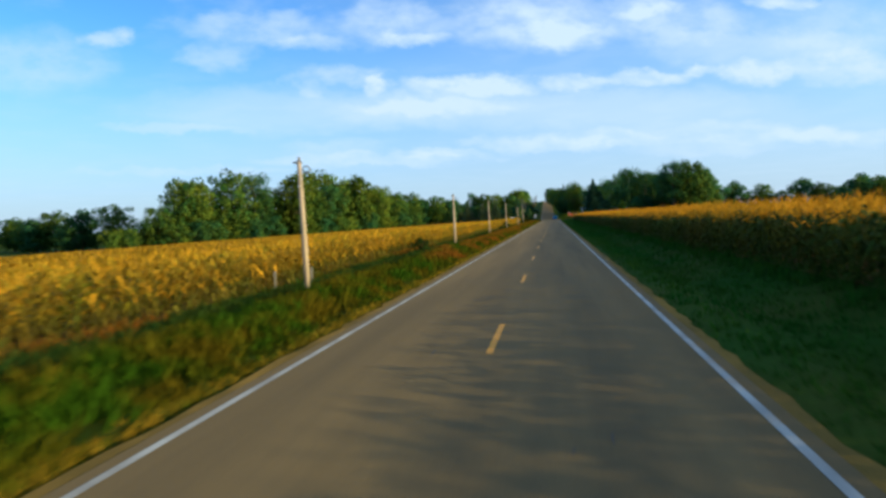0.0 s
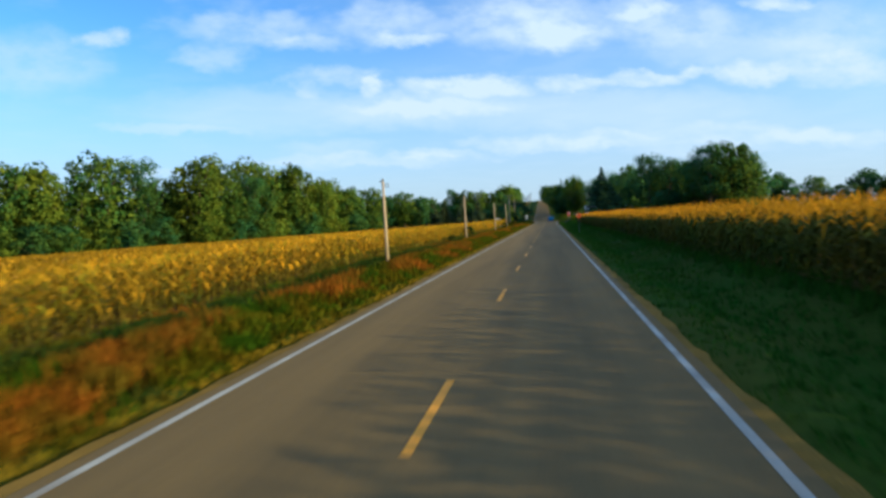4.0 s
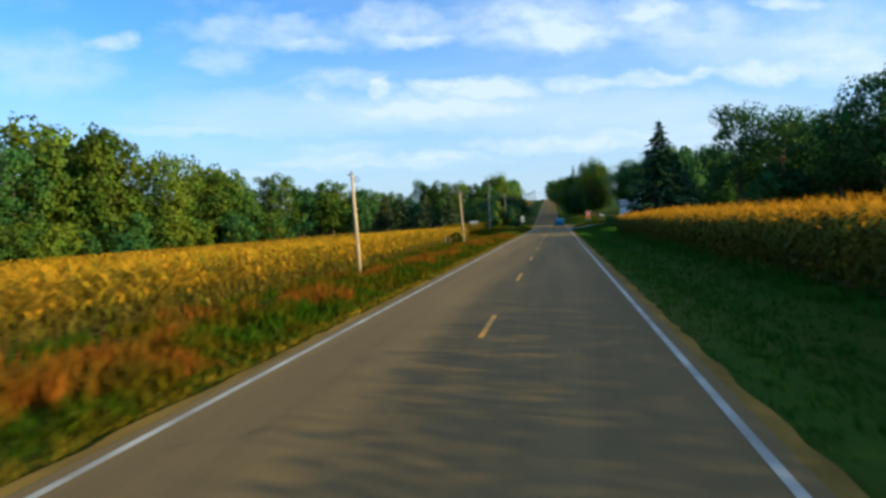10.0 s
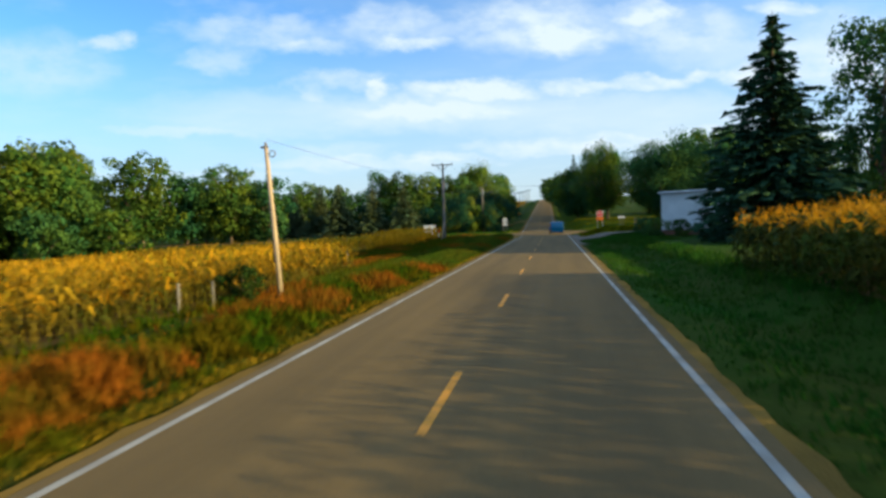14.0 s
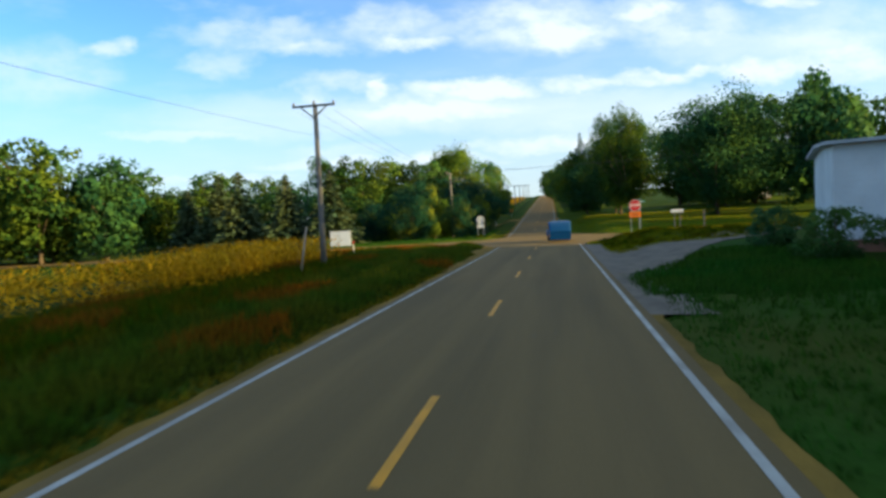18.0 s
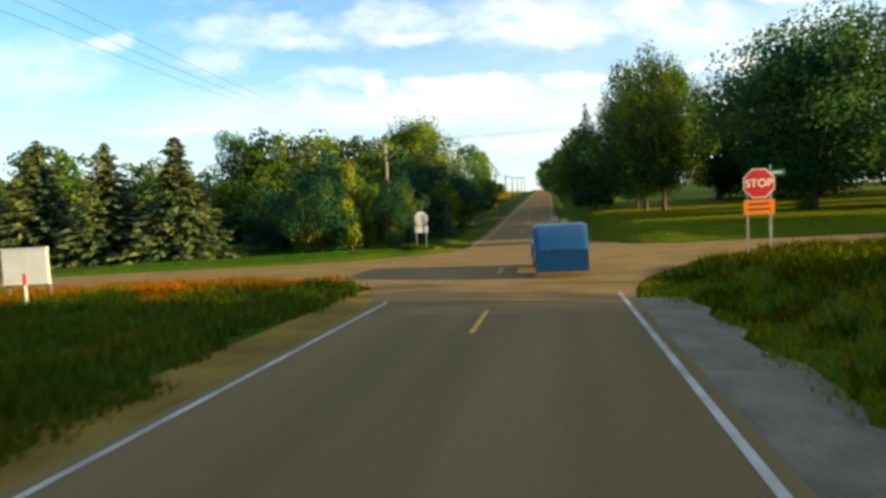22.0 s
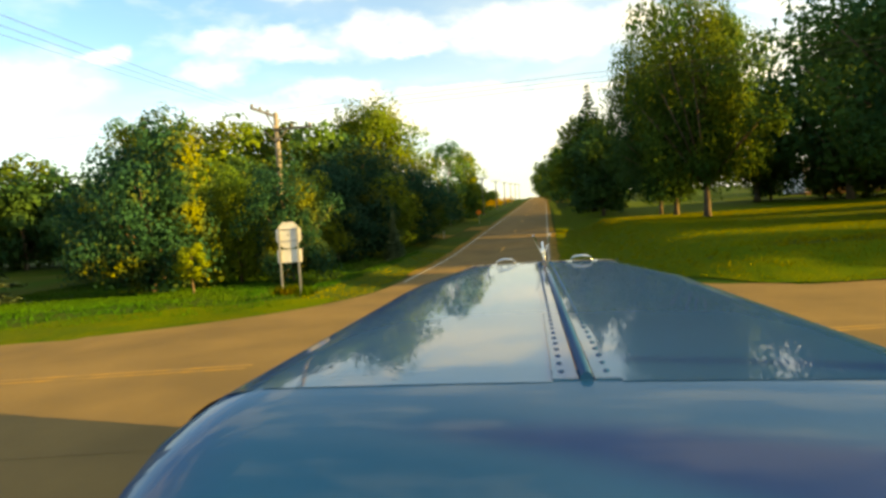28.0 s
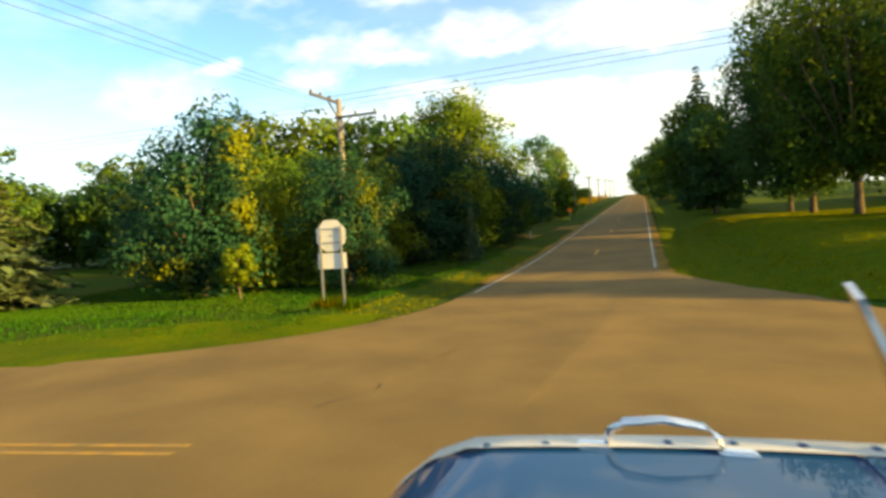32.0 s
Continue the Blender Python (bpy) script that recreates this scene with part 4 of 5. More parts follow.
def conifer(label, h, width, tiers, mat, seed, leaf=0.22, gap=0.0, name="spruce_tree", dense=9):
    """A spruce: straight trunk and whorls of drooping needle branches."""
    r = np.random.RandomState(seed)
    t = thing(name, 0, -900, 0, label, "tree")
    bm = bmesh.new()
    tube(bm, [(0, 0, -0.3), (0, 0, h * 0.5), (0.02, 0, h)], [0.26, 0.15, 0.02], 7)
    V = []
    for i in range(tiers):
        f = i / (tiers - 1)
        z = h * (0.05 + 0.92 * f)
        L = width * 0.5 * (1 - f) ** 0.85 * r.uniform(0.8, 1.12) + 0.15
        nb = max(5, int(11 * (1 - f)) + 4)
        for b in range(nb):
            if r.rand() < gap:
                continue
            a = math.tau * b / nb + r.uniform(-0.25, 0.25) + i
            lb = L * r.uniform(0.55, 1.25)
            n = max(5, int(lb * dense))
            s = r.uniform(0.08, 1.0, n) * lb
            droop = -0.22 * s + 0.05 * s * s / max(lb, 0.5)
            side = r.normal(0, 0.16, n) * (1.15 - s / lb) * lb ** 0.5
            p = np.stack([np.cos(a) * s - np.sin(a) * side, np.sin(a) * s + np.cos(a) * side, z + droop + r.normal(0, 0.05, n)], -1)
            u = np.stack([np.cos(a + r.normal(0, 0.5, n)), np.sin(a + r.normal(0, 0.5, n)), r.normal(-0.25, 0.25, n)], -1)
            w = np.cross(u, r.normal(size=(n, 3)) * 0.5 + np.array([0, 0, 1]))
            q = leaf * r.uniform(0.6, 1.3, n)[:, None]
            V.append(np.stack([p - u * q * 0.6 - w * q * 0.4, p + w * q * 0.55, p + u * q * 1.3], 1).reshape(-1, 3))
        if i % 3 == 0 and L > 0.8:
            a = i * 1.3
            tube(bm, [(0, 0, z), (math.cos(a) * L * 0.8, math.sin(a) * L * 0.8, z - 0.16 * L)], [0.05, 0.015], 5)
    part("trunk", bm, M["bark"], t, "straight brown trunk")
    V = np.concatenate(V)
    fast_mesh("crown", V, np.full(len(V) // 3, 3), mat, t)
    return t


OAK = broad_tree("tall leafy green tree at the edge of the wood", 18, 13, 0.10, 80, 56, 0.42, M["leaf"], 41, 0.32)
OAK_Y = broad_tree("tall tree with yellowing leaves at the wood's edge", 20, 14, 0.12, 84, 56, 0.44, M["leaf_y"], 42, 0.34, 0.8)
ROUND = broad_tree("dense round dark-green tree", 12, 10, 0.06, 62, 56, 0.36, M["leaf_d"], 43, 0.26)
BUSHY = broad_tree("low bushy tree with leaves down to the ground", 8, 9, 0.02, 46, 56, 0.3, M["leaf"], 44, 0.16)
BUSHY_Y = broad_tree("yellow-green bushy roadside tree", 8, 7.5, 0.04, 42, 56, 0.29, M["leaf_y"], 45, 0.15)
AIRY = broad_tree("tall airy tree with open gaps in its crown", 20, 12, 0.30, 44, 110, 0.27, M["leaf_d"], 46, 0.30, 1.0)
MAPLE = broad_tree("full maple tree with a dark low crown on the lawn", 16, 15, 0.13, 110, 70, 0.34, M["leaf_d"], 47, 0.36)
MAPLE_Y = broad_tree("lawn maple with mixed green and yellow-green leaves", 14, 12, 0.16, 95, 70, 0.31, M["leaf"], 48, 0.34)
BUSHY_N = broad_tree("dense green bushy tree beside the road", 8, 8.5, 0.03, 80, 230, 0.125, M["leaf_n"], 54, 0.16, rough=1.2)
BUSHY_NY = broad_tree("yellow-green bushy tree beside the road", 8, 7.5, 0.04, 64, 220, 0.125, M["leaf_y"], 55, 0.15)
MAPLE_N = broad_tree("full maple tree with a dark low crown on the lawn", 16, 15, 0.13, 180, 210, 0.18, M["leaf_d"], 56, 0.36, rough=1.35)
MAPLE_NY = broad_tree("lawn maple with mixed green and yellow-green leaves", 14, 12, 0.16, 150, 200, 0.17, M["leaf"], 57, 0.34, rough=1.35)
SMALL = broad_tree("small yellow-leaved tree on the grass", 3, 2.0, 0.30, 24, 110, 0.085, M["leaf_y"], 60, 0.06, rough=1.2)
WILLOW = broad_tree("broad willow-like tree turning yellow-green", 15, 12.0, 0.10, 130, 170, 0.19, M["leaf_y"], 61, 0.34, rough=0.9)
SHRUB = broad_tree("dense leafy shrub", 3, 3.6, 0.0, 26, 120, 0.10, M["leaf_d"], 49, 0.06, name="shrub")
SHRUB_W = broad_tree("dense dark roadside shrub", 3, 3.6, 0.0, 26, 120, 0.10, M["ditch"], 58, 0.06, name="shrub")
SPRUCE = conifer("tall dark spruce beside the house", 16, 11.5, 40, M["needle"], 51, 0.40, 0.10, dense=11)
BLUE = conifer("blue-green spruce by the cross road", 10, 7.0, 36, M["needle_b"], 52, 0.26, dense=16)
PINE = conifer("tall thin spruce with sparse branches", 20, 7, 34, M["needle"], 53, 0.36, 0.12, dense=14)


def plant(src, x, y, h, wide=1.0, turn=None, label="", group=""):
    base_h = {OAK: 18, OAK_Y: 20, ROUND: 12, BUSHY: 8, BUSHY_Y: 8, AIRY: 20, MAPLE: 16, MAPLE_Y: 14, BUSHY_N: 8, BUSHY_NY: 8, MAPLE_N: 16, MAPLE_NY: 14, SMALL: 3, WILLOW: 15, SHRUB: 3, SHRUB_W: 3, SPRUCE: 16, BLUE: 10, PINE: 20}[src]
    s = h / base_h
    turn = (x * 37.7 + y * 11.3) % 360 if turn is None else turn
    ob = copy_thing(src, pose(x, y, land1(x, y), 0, 0, turn) @ Matrix.Diagonal((s * wide, s * wide, s, 1)))
    return tagged(ob, label, group=group)


rt = random.Random(12)


def wood(kinds, pts, hs, group, spread=3.0, wide=1.0):
    for i, (x, y) in enumerate(pts):
        plant(kinds[i % len(kinds)], x + rt.uniform(-spread, spread), y + rt.uniform(-spread, spread), hs[i % len(hs)] * rt.uniform(0.88, 1.12), wide, group=group)


def along(a, b, n):
    return [(a[0] + (b[0] - a[0]) * i / max(1, n - 1), a[1] + (b[1] - a[1]) * i / max(1, n - 1)) for i in range(n)]


# wood behind the left field
wood([OAK, OAK_Y, OAK, AIRY], along((-117, 148), (-84, 205), 9), [19, 21, 22, 23], "wood behind the corn field", 3.5)
wood([OAK_Y, OAK, OAK_Y], [(-96, 212), (-90, 219), (-98, 224), (-86, 214)], [23.2, 22.4, 22], "wood behind the corn field", 1.5)
plant(OAK_Y, -79.5, 211, 22.5, 0.8, group="wood behind the corn field")
plant(OAK_Y, -74, 219, 18.5, 0.8, group="wood behind the corn field")
wood([ROUND, BUSHY, BUSHY_Y, ROUND], along((-112, 146), (-76, 214), 13), [8, 6.5, 7], "undergrowth at the wood's edge", 2.5, 1.15)
wood([OAK, ROUND, BUSHY], along((-84, 226), (-66, 240), 5), [13, 10, 9], "wood behind the corn field", 2.5)
wood([OAK, OAK_Y], [(-95, 262), (-88, 256), (-101, 268)], [19, 16, 17], "wood behind the corn field", 1.5)
wood([ROUND, OAK, BUSHY], along((-250, 175), (-140, 150), 12), [12, 13, 9], "distant tree line", 6, 1.2)
wood([ROUND, BUSHY], along((-330, 130), (-180, 100), 12), [11, 9], "distant tree line", 8, 1.4)
wood([BUSHY_Y, BUSHY], along((-128, 128), (-118, 146), 4), [6, 7], "undergrowth at the wood's edge", 2)
wood([OAK, ROUND, OAK_Y, OAK], along((-122, 142), (-70, 236), 16), [13, 11, 14, 15], "wood behind the corn field", 2.5, 1.1)
wood([BUSHY, BUSHY_Y, ROUND], along((-116, 140), (-64, 238), 16), [7, 6, 8], "undergrowth at the wood's edge", 2.0, 1.2)
wood([OAK, ROUND], along((-80, 246), (-58, 258), 5), [13, 11], "wood behind the corn field", 2.0)
# beyond the cross road, left
wood([ROUND, OAK, ROUND, BUSHY], along((-96, 280), (-56, 296), 10), [10.5, 11.5, 10, 8.5], "trees along the cross road", 2.5)
wood([ROUND, BUSHY], along((-66, 262), (-52, 262), 3), [10.5, 9], "trees along the cross road", 1.5)
for x, y, h in ((-29.0, 278.6, 10.6), (-35.8, 278.6, 10.6), (-43.6, 279.4, 11.4), (-50, 284, 11.6), (-57, 286, 10)):
    plant(BLUE, x, y, h, 1.15, group="spruces along the cross road")
wood([ROUND, BUSHY, ROUND], along((-62, 306), (-36, 306), 6), [8.5, 7.5, 8], "wood beyond the crossing", 2)
wood([OAK, ROUND], along((-30, 300), (-22, 304), 3), [7.9, 8.3], "wood beyond the crossing", 1)
wood([BUSHY_N, BUSHY_NY, BUSHY_N], along((-26, 290), (-15, 295), 5), [5.0, 5.8, 5.8], "wood beyond the crossing", 1.2)
plant(BUSHY_N, -18.6, 283.2, 7.3, 0.85, group="wood beyond the crossing")
plant(BUSHY_N, -12.2, 286.0, 5.4, 0.75, group="wood beyond the crossing")
plant(BUSHY_NY, -15.6, 286.4, 6.0, 0.75, group="wood beyond the crossing")
wood([ROUND, OAK, ROUND], along((-80, 304), (-38, 312), 8), [9, 10, 9.5], "wood beyond the crossing", 1.5)
wood([OAK, ROUND, OAK_Y], along((-40, 312), (-23, 316), 5), [12.4, 11.6, 12.8], "wood beyond the crossing", 1.2)
plant(SMALL, -15.0, 281.4, 2.2, 1.1, group="wood beyond the crossing")
wood([BUSHY_N, BUSHY_N, BUSHY_NY], along((-15, 298), (-13, 322), 6), [6.6, 7.2, 6.2], "shrubs along the hill road", 1)
plant(BLUE, -10.6, 300, 4.2, 0.6, label="small young spruce by the shrubs", group="shrubs along the hill road")
plant(WILLOW, -20.2, 325, 15.9, 0.98, group="wood beyond the crossing")
plant(AIRY, -47.2, 315.5, 15.8, 0.75, group="wood beyond the crossing")
plant(OAK_Y, -44, 317, 12.5, 0.7, group="wood beyond the crossing")
plant(OAK, -24, 330, 14, 0.8, group="wood beyond the crossing")
plant(AIRY, -17.6, 365, 14.9, 0.95, group="trees on the hill")
plant(OAK_Y, -18, 389, 14, 0.7, group="trees on the hill")
wood([BUSHY, ROUND], along((-15, 335), (-17, 400), 9), [6, 6.5, 5], "shrubs along the hill road", 1.2)
wood([BUSHY_Y, BUSHY], along((-22, 420), (-30, 560), 8), [4, 5], "trees on the hill", 3)
# right side, before the crossing
plant(SPRUCE, 16.5, 212.0, 15.9, 1.0, group="trees by the house")
plant(SPRUCE, 19.5, 216.5, 11.5, 1.1, group="trees by the house")
plant(AIRY, 33, 231, 20, 0.9, group="trees by the house")
plant(AIRY, 38, 226, 18, 1.0, group="trees by the house")
wood([AIRY, OAK, AIRY], [(47, 212), (52, 214), (57, 217), (44, 219)], [18.5, 17.5, 17], "trees by the house", 1)
wood([ROUND, BUSHY, ROUND], along((22, 222), (60, 222), 8), [7, 5.5, 8], "undergrowth by the house", 1.5)
# trees added here to cast shade on the road up to the crossing
wood([OAK, ROUND], [(45, 242), (52, 243), (58, 241), (64, 238)], [16, 15], "tall trees behind the house", 0.6)
wood([AIRY, OAK, ROUND], [(44, 233), (50, 236), (56, 238), (47, 239), (60, 234)], [15.5, 16.5, 15.5], "tall trees behind the house", 1)
for x, y, h in ((-10.6, 126.5, 1.6), (-10.3, 110.5, 1.0), (-10.4, 188.6, 1.4), (-10.2, 36.0, 1.2)):
    plant(SHRUB_W, x, y, h, 1.0, group="shrubs at the corn's edge", label="small dark shrub among the roadside weeds")
# unseen trees added and spaced so that their shadows stripe the lawn
for x, y, h, w in ((60, 276.2, 16, 0.50), (72, 274.6, 18.5, 0.42), (62, 288.0, 16, 0.42), (74, 286.4, 18.5, 0.36), (62, 298.0, 15.5, 0.34), (75, 296.4, 18.5, 0.30)):
    plant(OAK, x, y, h, w, group="row of lawn trees by the cross road")
plant(ROUND, 37.3, 291.5, 17.2, 0.72, group="trees by the house")
wood([ROUND, OAK, BUSHY], along((84, 262), (150, 262), 9), [12, 11, 9], "distant tree line", 3, 1.15)
wood([ROUND, OAK, BUSHY], along((104, 205), (330, 215), 26), [12, 11, 9], "distant tree line", 5, 1.25)
for x, y, h in ((12.0, 231.2, 1.9), (14.5, 231.0, 1.7), (11.6, 236, 1.8), (17.5, 230.8, 1.8)):
    plant(SHRUB, x, y, h, 1.0, group="shrubs at the house", label="dark leafy shrub at the house wall")
# right side, beyond the crossing
plant(ROUND, 51, 323, 16, 0.8, group="trees round the far house")
plant(OAK, 62, 318, 17, 0.8, group="trees round the far house")
plant(MAPLE_NY, 14.0, 306.0, 15.6, 0.64, group="lawn maples")
plant(MAPLE_N, 13.2, 313.3, 14.2, 0.68, group="lawn maples")
plant(MAPLE_N, 13.0, 319.5, 13.4, 0.62, group="lawn maples")
plant(SHRUB, 23.4, 292.8, 1.35, 1.0, group="lawn shrubs", label="round dark shrub beside the maple trunk")
plant(MAPLE_N, 24.4, 293.6, 15.2, 1.04, group="lawn maples")
wood([ROUND, BUSHY, ROUND], [(36, 336), (39.5, 334), (43.5, 336), (31, 341)], [7.5, 6.5, 8], "low trees round the far house", 0.4)
wood([MAPLE, OAK, MAPLE_Y], [(36, 331), (43, 338), (28, 338), (54, 330), (62, 336)], [18, 19, 17], "trees round the far house", 1)
wood([ROUND, MAPLE_Y, ROUND], along((9, 330), (5, 420), 9), [11.5, 12.5, 11.5], "dark row along the hill road", 1)
wood([ROUND, OAK], along((3, 430), (-1, 520), 7), [11, 12], "dark row along the hill road", 1.2)
plant(PINE, 7.6, 341, 18.8, 1.0, group="dark row along the hill road")
wood([ROUND, BUSHY], along((40, 372), (110, 360), 7), [9, 11], "distant tree line", 4)
for src in (OAK, OAK_Y, ROUND, BUSHY, BUSHY_Y, AIRY, MAPLE, MAPLE_Y, BUSHY_N, BUSHY_NY, MAPLE_N, MAPLE_NY, SMALL, WILLOW, SHRUB, SHRUB_W, SPRUCE, BLUE, PINE):
    for o in list(src.children):
        bpy.data.objects.remove(o)
    bpy.data.objects.remove(src)

# ---------------------------------------------------------------- poles and wires


def wood_pole(x, y, h, top_dx=0.0, mat="pole", label="", cap=True, r=0.13):
    z = land1(x, y)
    p = thing("utility_pole", x, y, z, label, "utility pole", "poles along the road")
    bm = bmesh.new()
    tube(bm, [(0, 0, -0.5), (top_dx * 0.5, 0, h * 0.5), (top_dx, 0, h)], [r * 1.15, r, r * 0.78], 10)
    part("post", bm, M[mat], p)
    if cap:
        bm = bmesh.new()
        tube(bm, [(top_dx, 0, h), (top_dx, 0, h + 0.10), (top_dx, 0, h + 0.2)], [0.03, 0.06, 0.02], 8)
        part("insulator", bm, M["pole_d"], p, "small dark insulator on a pin")
        bm = bmesh.new()
        box(bm, top_dx * 0.85 - 0.02, top_dx * 0.85 + 0.02, -0.2, 0.0, h * 0.83, h * 0.83 + 0.06)
        part("bracket", bm, M["steel"], p, "short steel bracket")
    return p


PLAIN = "weathered bare wooden pole leaning by the corn"
for x, y, h, d in ((-8.2, 9.6, 5.6, -0.10), (-8.5, 43.2, 5.5, -0.10), (-9.45, 81.0, 5.7, -0.12), (-9.75, 118.4, 6.0, -0.15), (-9.2, 153.5, 5.9, -0.25), (-9.7, 190.3, 6.3, -0.38)):
    p = wood_pole(x, y, h, d, "pole", PLAIN, True, 0.10)
    bm = bmesh.new()
    box(bm, d - 0.22, d + 0.10, -0.05, 0.05, h - 0.06, h + 0.02, 0.01)
    part("arm", bm, M["pole_d"], p, "short dark arm at the pole's top")
    bm = bmesh.new()
    ring = [(d + 0.28 + 0.13 * math.cos(i * math.tau / 12), 0, h - 0.30 + 0.13 * math.sin(i * math.tau / 12)) for i in range(13)]
    tube(bm, ring, [0.025] * 13, 6)
    box(bm, d, d + 0.16, -0.02, 0.02, h - 0.32, h - 0.28)
    part("wire_ring", bm, M["pole_d"], p, "dark ring holding the wire")


def arm(p, z, angle, length, shift=0.0, pins=3):
    m = pose(0, 0, 0, 0, 0, angle)
    bm = bmesh.new()
    box(bm, shift - length / 2, shift + length / 2, -0.20, -0.09, z - 0.06, z + 0.06, 0.01)
    a = part("crossarm", bm, M["arm"], p, "dark weathered timber arm", m)
    for s in (-1, 1):
        bm = bmesh.new()
        tube(bm, [(0, -0.14, z - 0.75), (s * length * 0.30, -0.14, z - 0.06)], [0.045, 0.045], 5)
        part("brace", bm, M["arm"], p, "", m)
    for i in range(pins):
        q = shift + (i / (pins - 1) - 0.5) * (length - 0.2)
        bm = bmesh.new()
        tube(bm, [(q, -0.14, z + 0.06), (q, -0.14, z + 0.13), (q, -0.14, z + 0.19), (q, -0.14, z + 0.24)], [0.025, 0.07, 0.085, 0.03], 8)
        part("insulator", bm, M["pole_d"], p, "", m)
    return a


tp = wood_pole(-12.6, 238.9, 10.0, 0.05, "pole_d", "tall grey wooden pole with one crossarm by the field", False, 0.17)
arm(tp, 9.9, 4, 2.7)
bm = bmesh.new()
tube(bm, [(0, 0, 9.95), (0, 0, 10.15), (0, 0, 10.27)], [0.03, 0.06, 0.02], 8)
part("insulator", bm, M["pole_d"], tp)
cp = wood_pole(-13.9, 288.5, 9.75, 0.0, "pole_d", "grey wooden corner pole with two crossarms", False, 0.17)
arm(cp, 8.75, 4, 2.4, 1.0)
arm(cp, 9.6, -92, 2.6, 1.0, 4)
for x, y, h in ((-14.0, 311, 7.3), (-15.2, 349, 7.6)):
    wood_pole(x, y, h, 0.0, "pole_d", "thin grey pole among the roadside shrubs", True, 0.10)
hp = wood_pole(-12.8, 376.4, 8.2, 0.0, "pole_d", "grey wooden pole with a crossarm on the hill", False, 0.17)
arm(hp, 8.0, 0, 2.4)
for x, y in ((-13.4, 412), (-13.9, 446), (-14.4, 482), (-15, 520), (-15.5, 560)):
    copy_thing(hp, pose(x, y, land1(x, y), 0, 0, 0))


def wire(a, b, sag, r=0.008):
    a, b = Vector(a), Vector(b)
    bm = bmesh.new()
    pts = [a.lerp(b, i / 16) - Vector((0, 0, sag * 4 * (i / 16) * (1 - i / 16))) for i in range(17)]
    tube(bm, pts, [r] * 17, 4)
    w = part("power_line", bm, M["wire"], None)
    return tagged(w, "thin dark overhead cable strung between poles", "cable", "overhead cables")


for d in (-1.1, 0.0, 1.1):
    wire((-12.35 + d, 238.6 + d * 0.2, 9.5), (-13.7 + d * 0.4, 288.4 + d, 9.4), 0.6)
    wire((-13.7 + d * 0.4, 288.6 + d * 0.9, 9.4), (-90 + d * 0.4, 272.5 + d, 9.6), 1.0)
    wire((-13.7 + d * 0.4, 288.6 + d * 0.9, 9.7), (44 + d * 0.4, 288.6 + d, 10.2), 0.1, 0.011)
    wire((-12.8 + d, 376.4, 13.2), (-13.4 + d, 412, 15.4), 0.4)
wire((-12.3, 238.7, 8.0), (-9.9, 190.1, 6.0), 0.4, 0.007)
wire((-12.3, 238.9, 8.3), (-12.1, 234.2, 0.3), 0.0, 0.007)

gp = thing("guy_guard", -12.15, 235.2, land1(-12.15, 235.2), "leaning pale guard tube on the pole's guy wire", "guy wire guard")
bm = bmesh.new()
tube(bm, [(-0.15, -0.1, -0.1), (0.28, 0.1, 2.6)], [0.06, 0.05], 8)
part("tube", bm, M["pole"], gp)
for x, y, h in ((-11.2, 186, 1.1), (-11.0, 187.6, 1.0), (-10.9, 12, 1.0), (-10.6, 15, 0.9), (-19, 206, 1.0), (-15, 211, 1.0)):
    fp = thing("fence_post", x, y, land1(x, y), "short old wooden fence post in the weeds", "fence post", "old fence posts")
    bm = bmesh.new()
    tube(bm, [(0, 0, -0.2), (0.02, 0.01, h)], [0.055, 0.045], 7)
    part("post", bm, M["pole_d"], fp)

# ---------------------------------------------------------------- signs


def octagon(w):
    r = w / 2 / math.cos(math.pi / 8)
    return [(r * math.cos(math.pi / 8 + i * math.pi / 4), r * math.sin(math.pi / 8 + i * math.pi / 4)) for i in range(8)]


def inset(poly, k):
    return [(x * k, z * k) for x, z in poly]


def shift(poly, dx, dz):
    return [(x + dx, z + dz) for x, z in poly]


def letters(text, size, mat, parent, m):
    cu = bpy.data.curves.new("text", "FONT")
    cu.body, cu.size, cu.align_x, cu.align_y, cu.extrude, cu.offset = text, size, "CENTER", "CENTER", 0.001, 0.006
    tmp = bpy.data.objects.new("text", cu)
    me = bpy.data.meshes.new_from_object(tmp)
    bpy.data.objects.remove(tmp)
    bpy.data.curves.remove(cu)
    me.materials.clear()
    return link("lettering", me, M[mat], parent, "white capital letters", m)


def rect(x0, x1, z0, z1):
    return [(x0, z0), (x1, z0), (x1, z1), (x0, z1)]


def post_(parent, x, y, z1, w=0.035, mat="steel"):
    bm = bmesh.new()
    box(bm, x - w, x + w, y - w * 0.6, y + w * 0.6, -0.4, z1, 0.006)
    return part("post", bm, M[mat], parent)


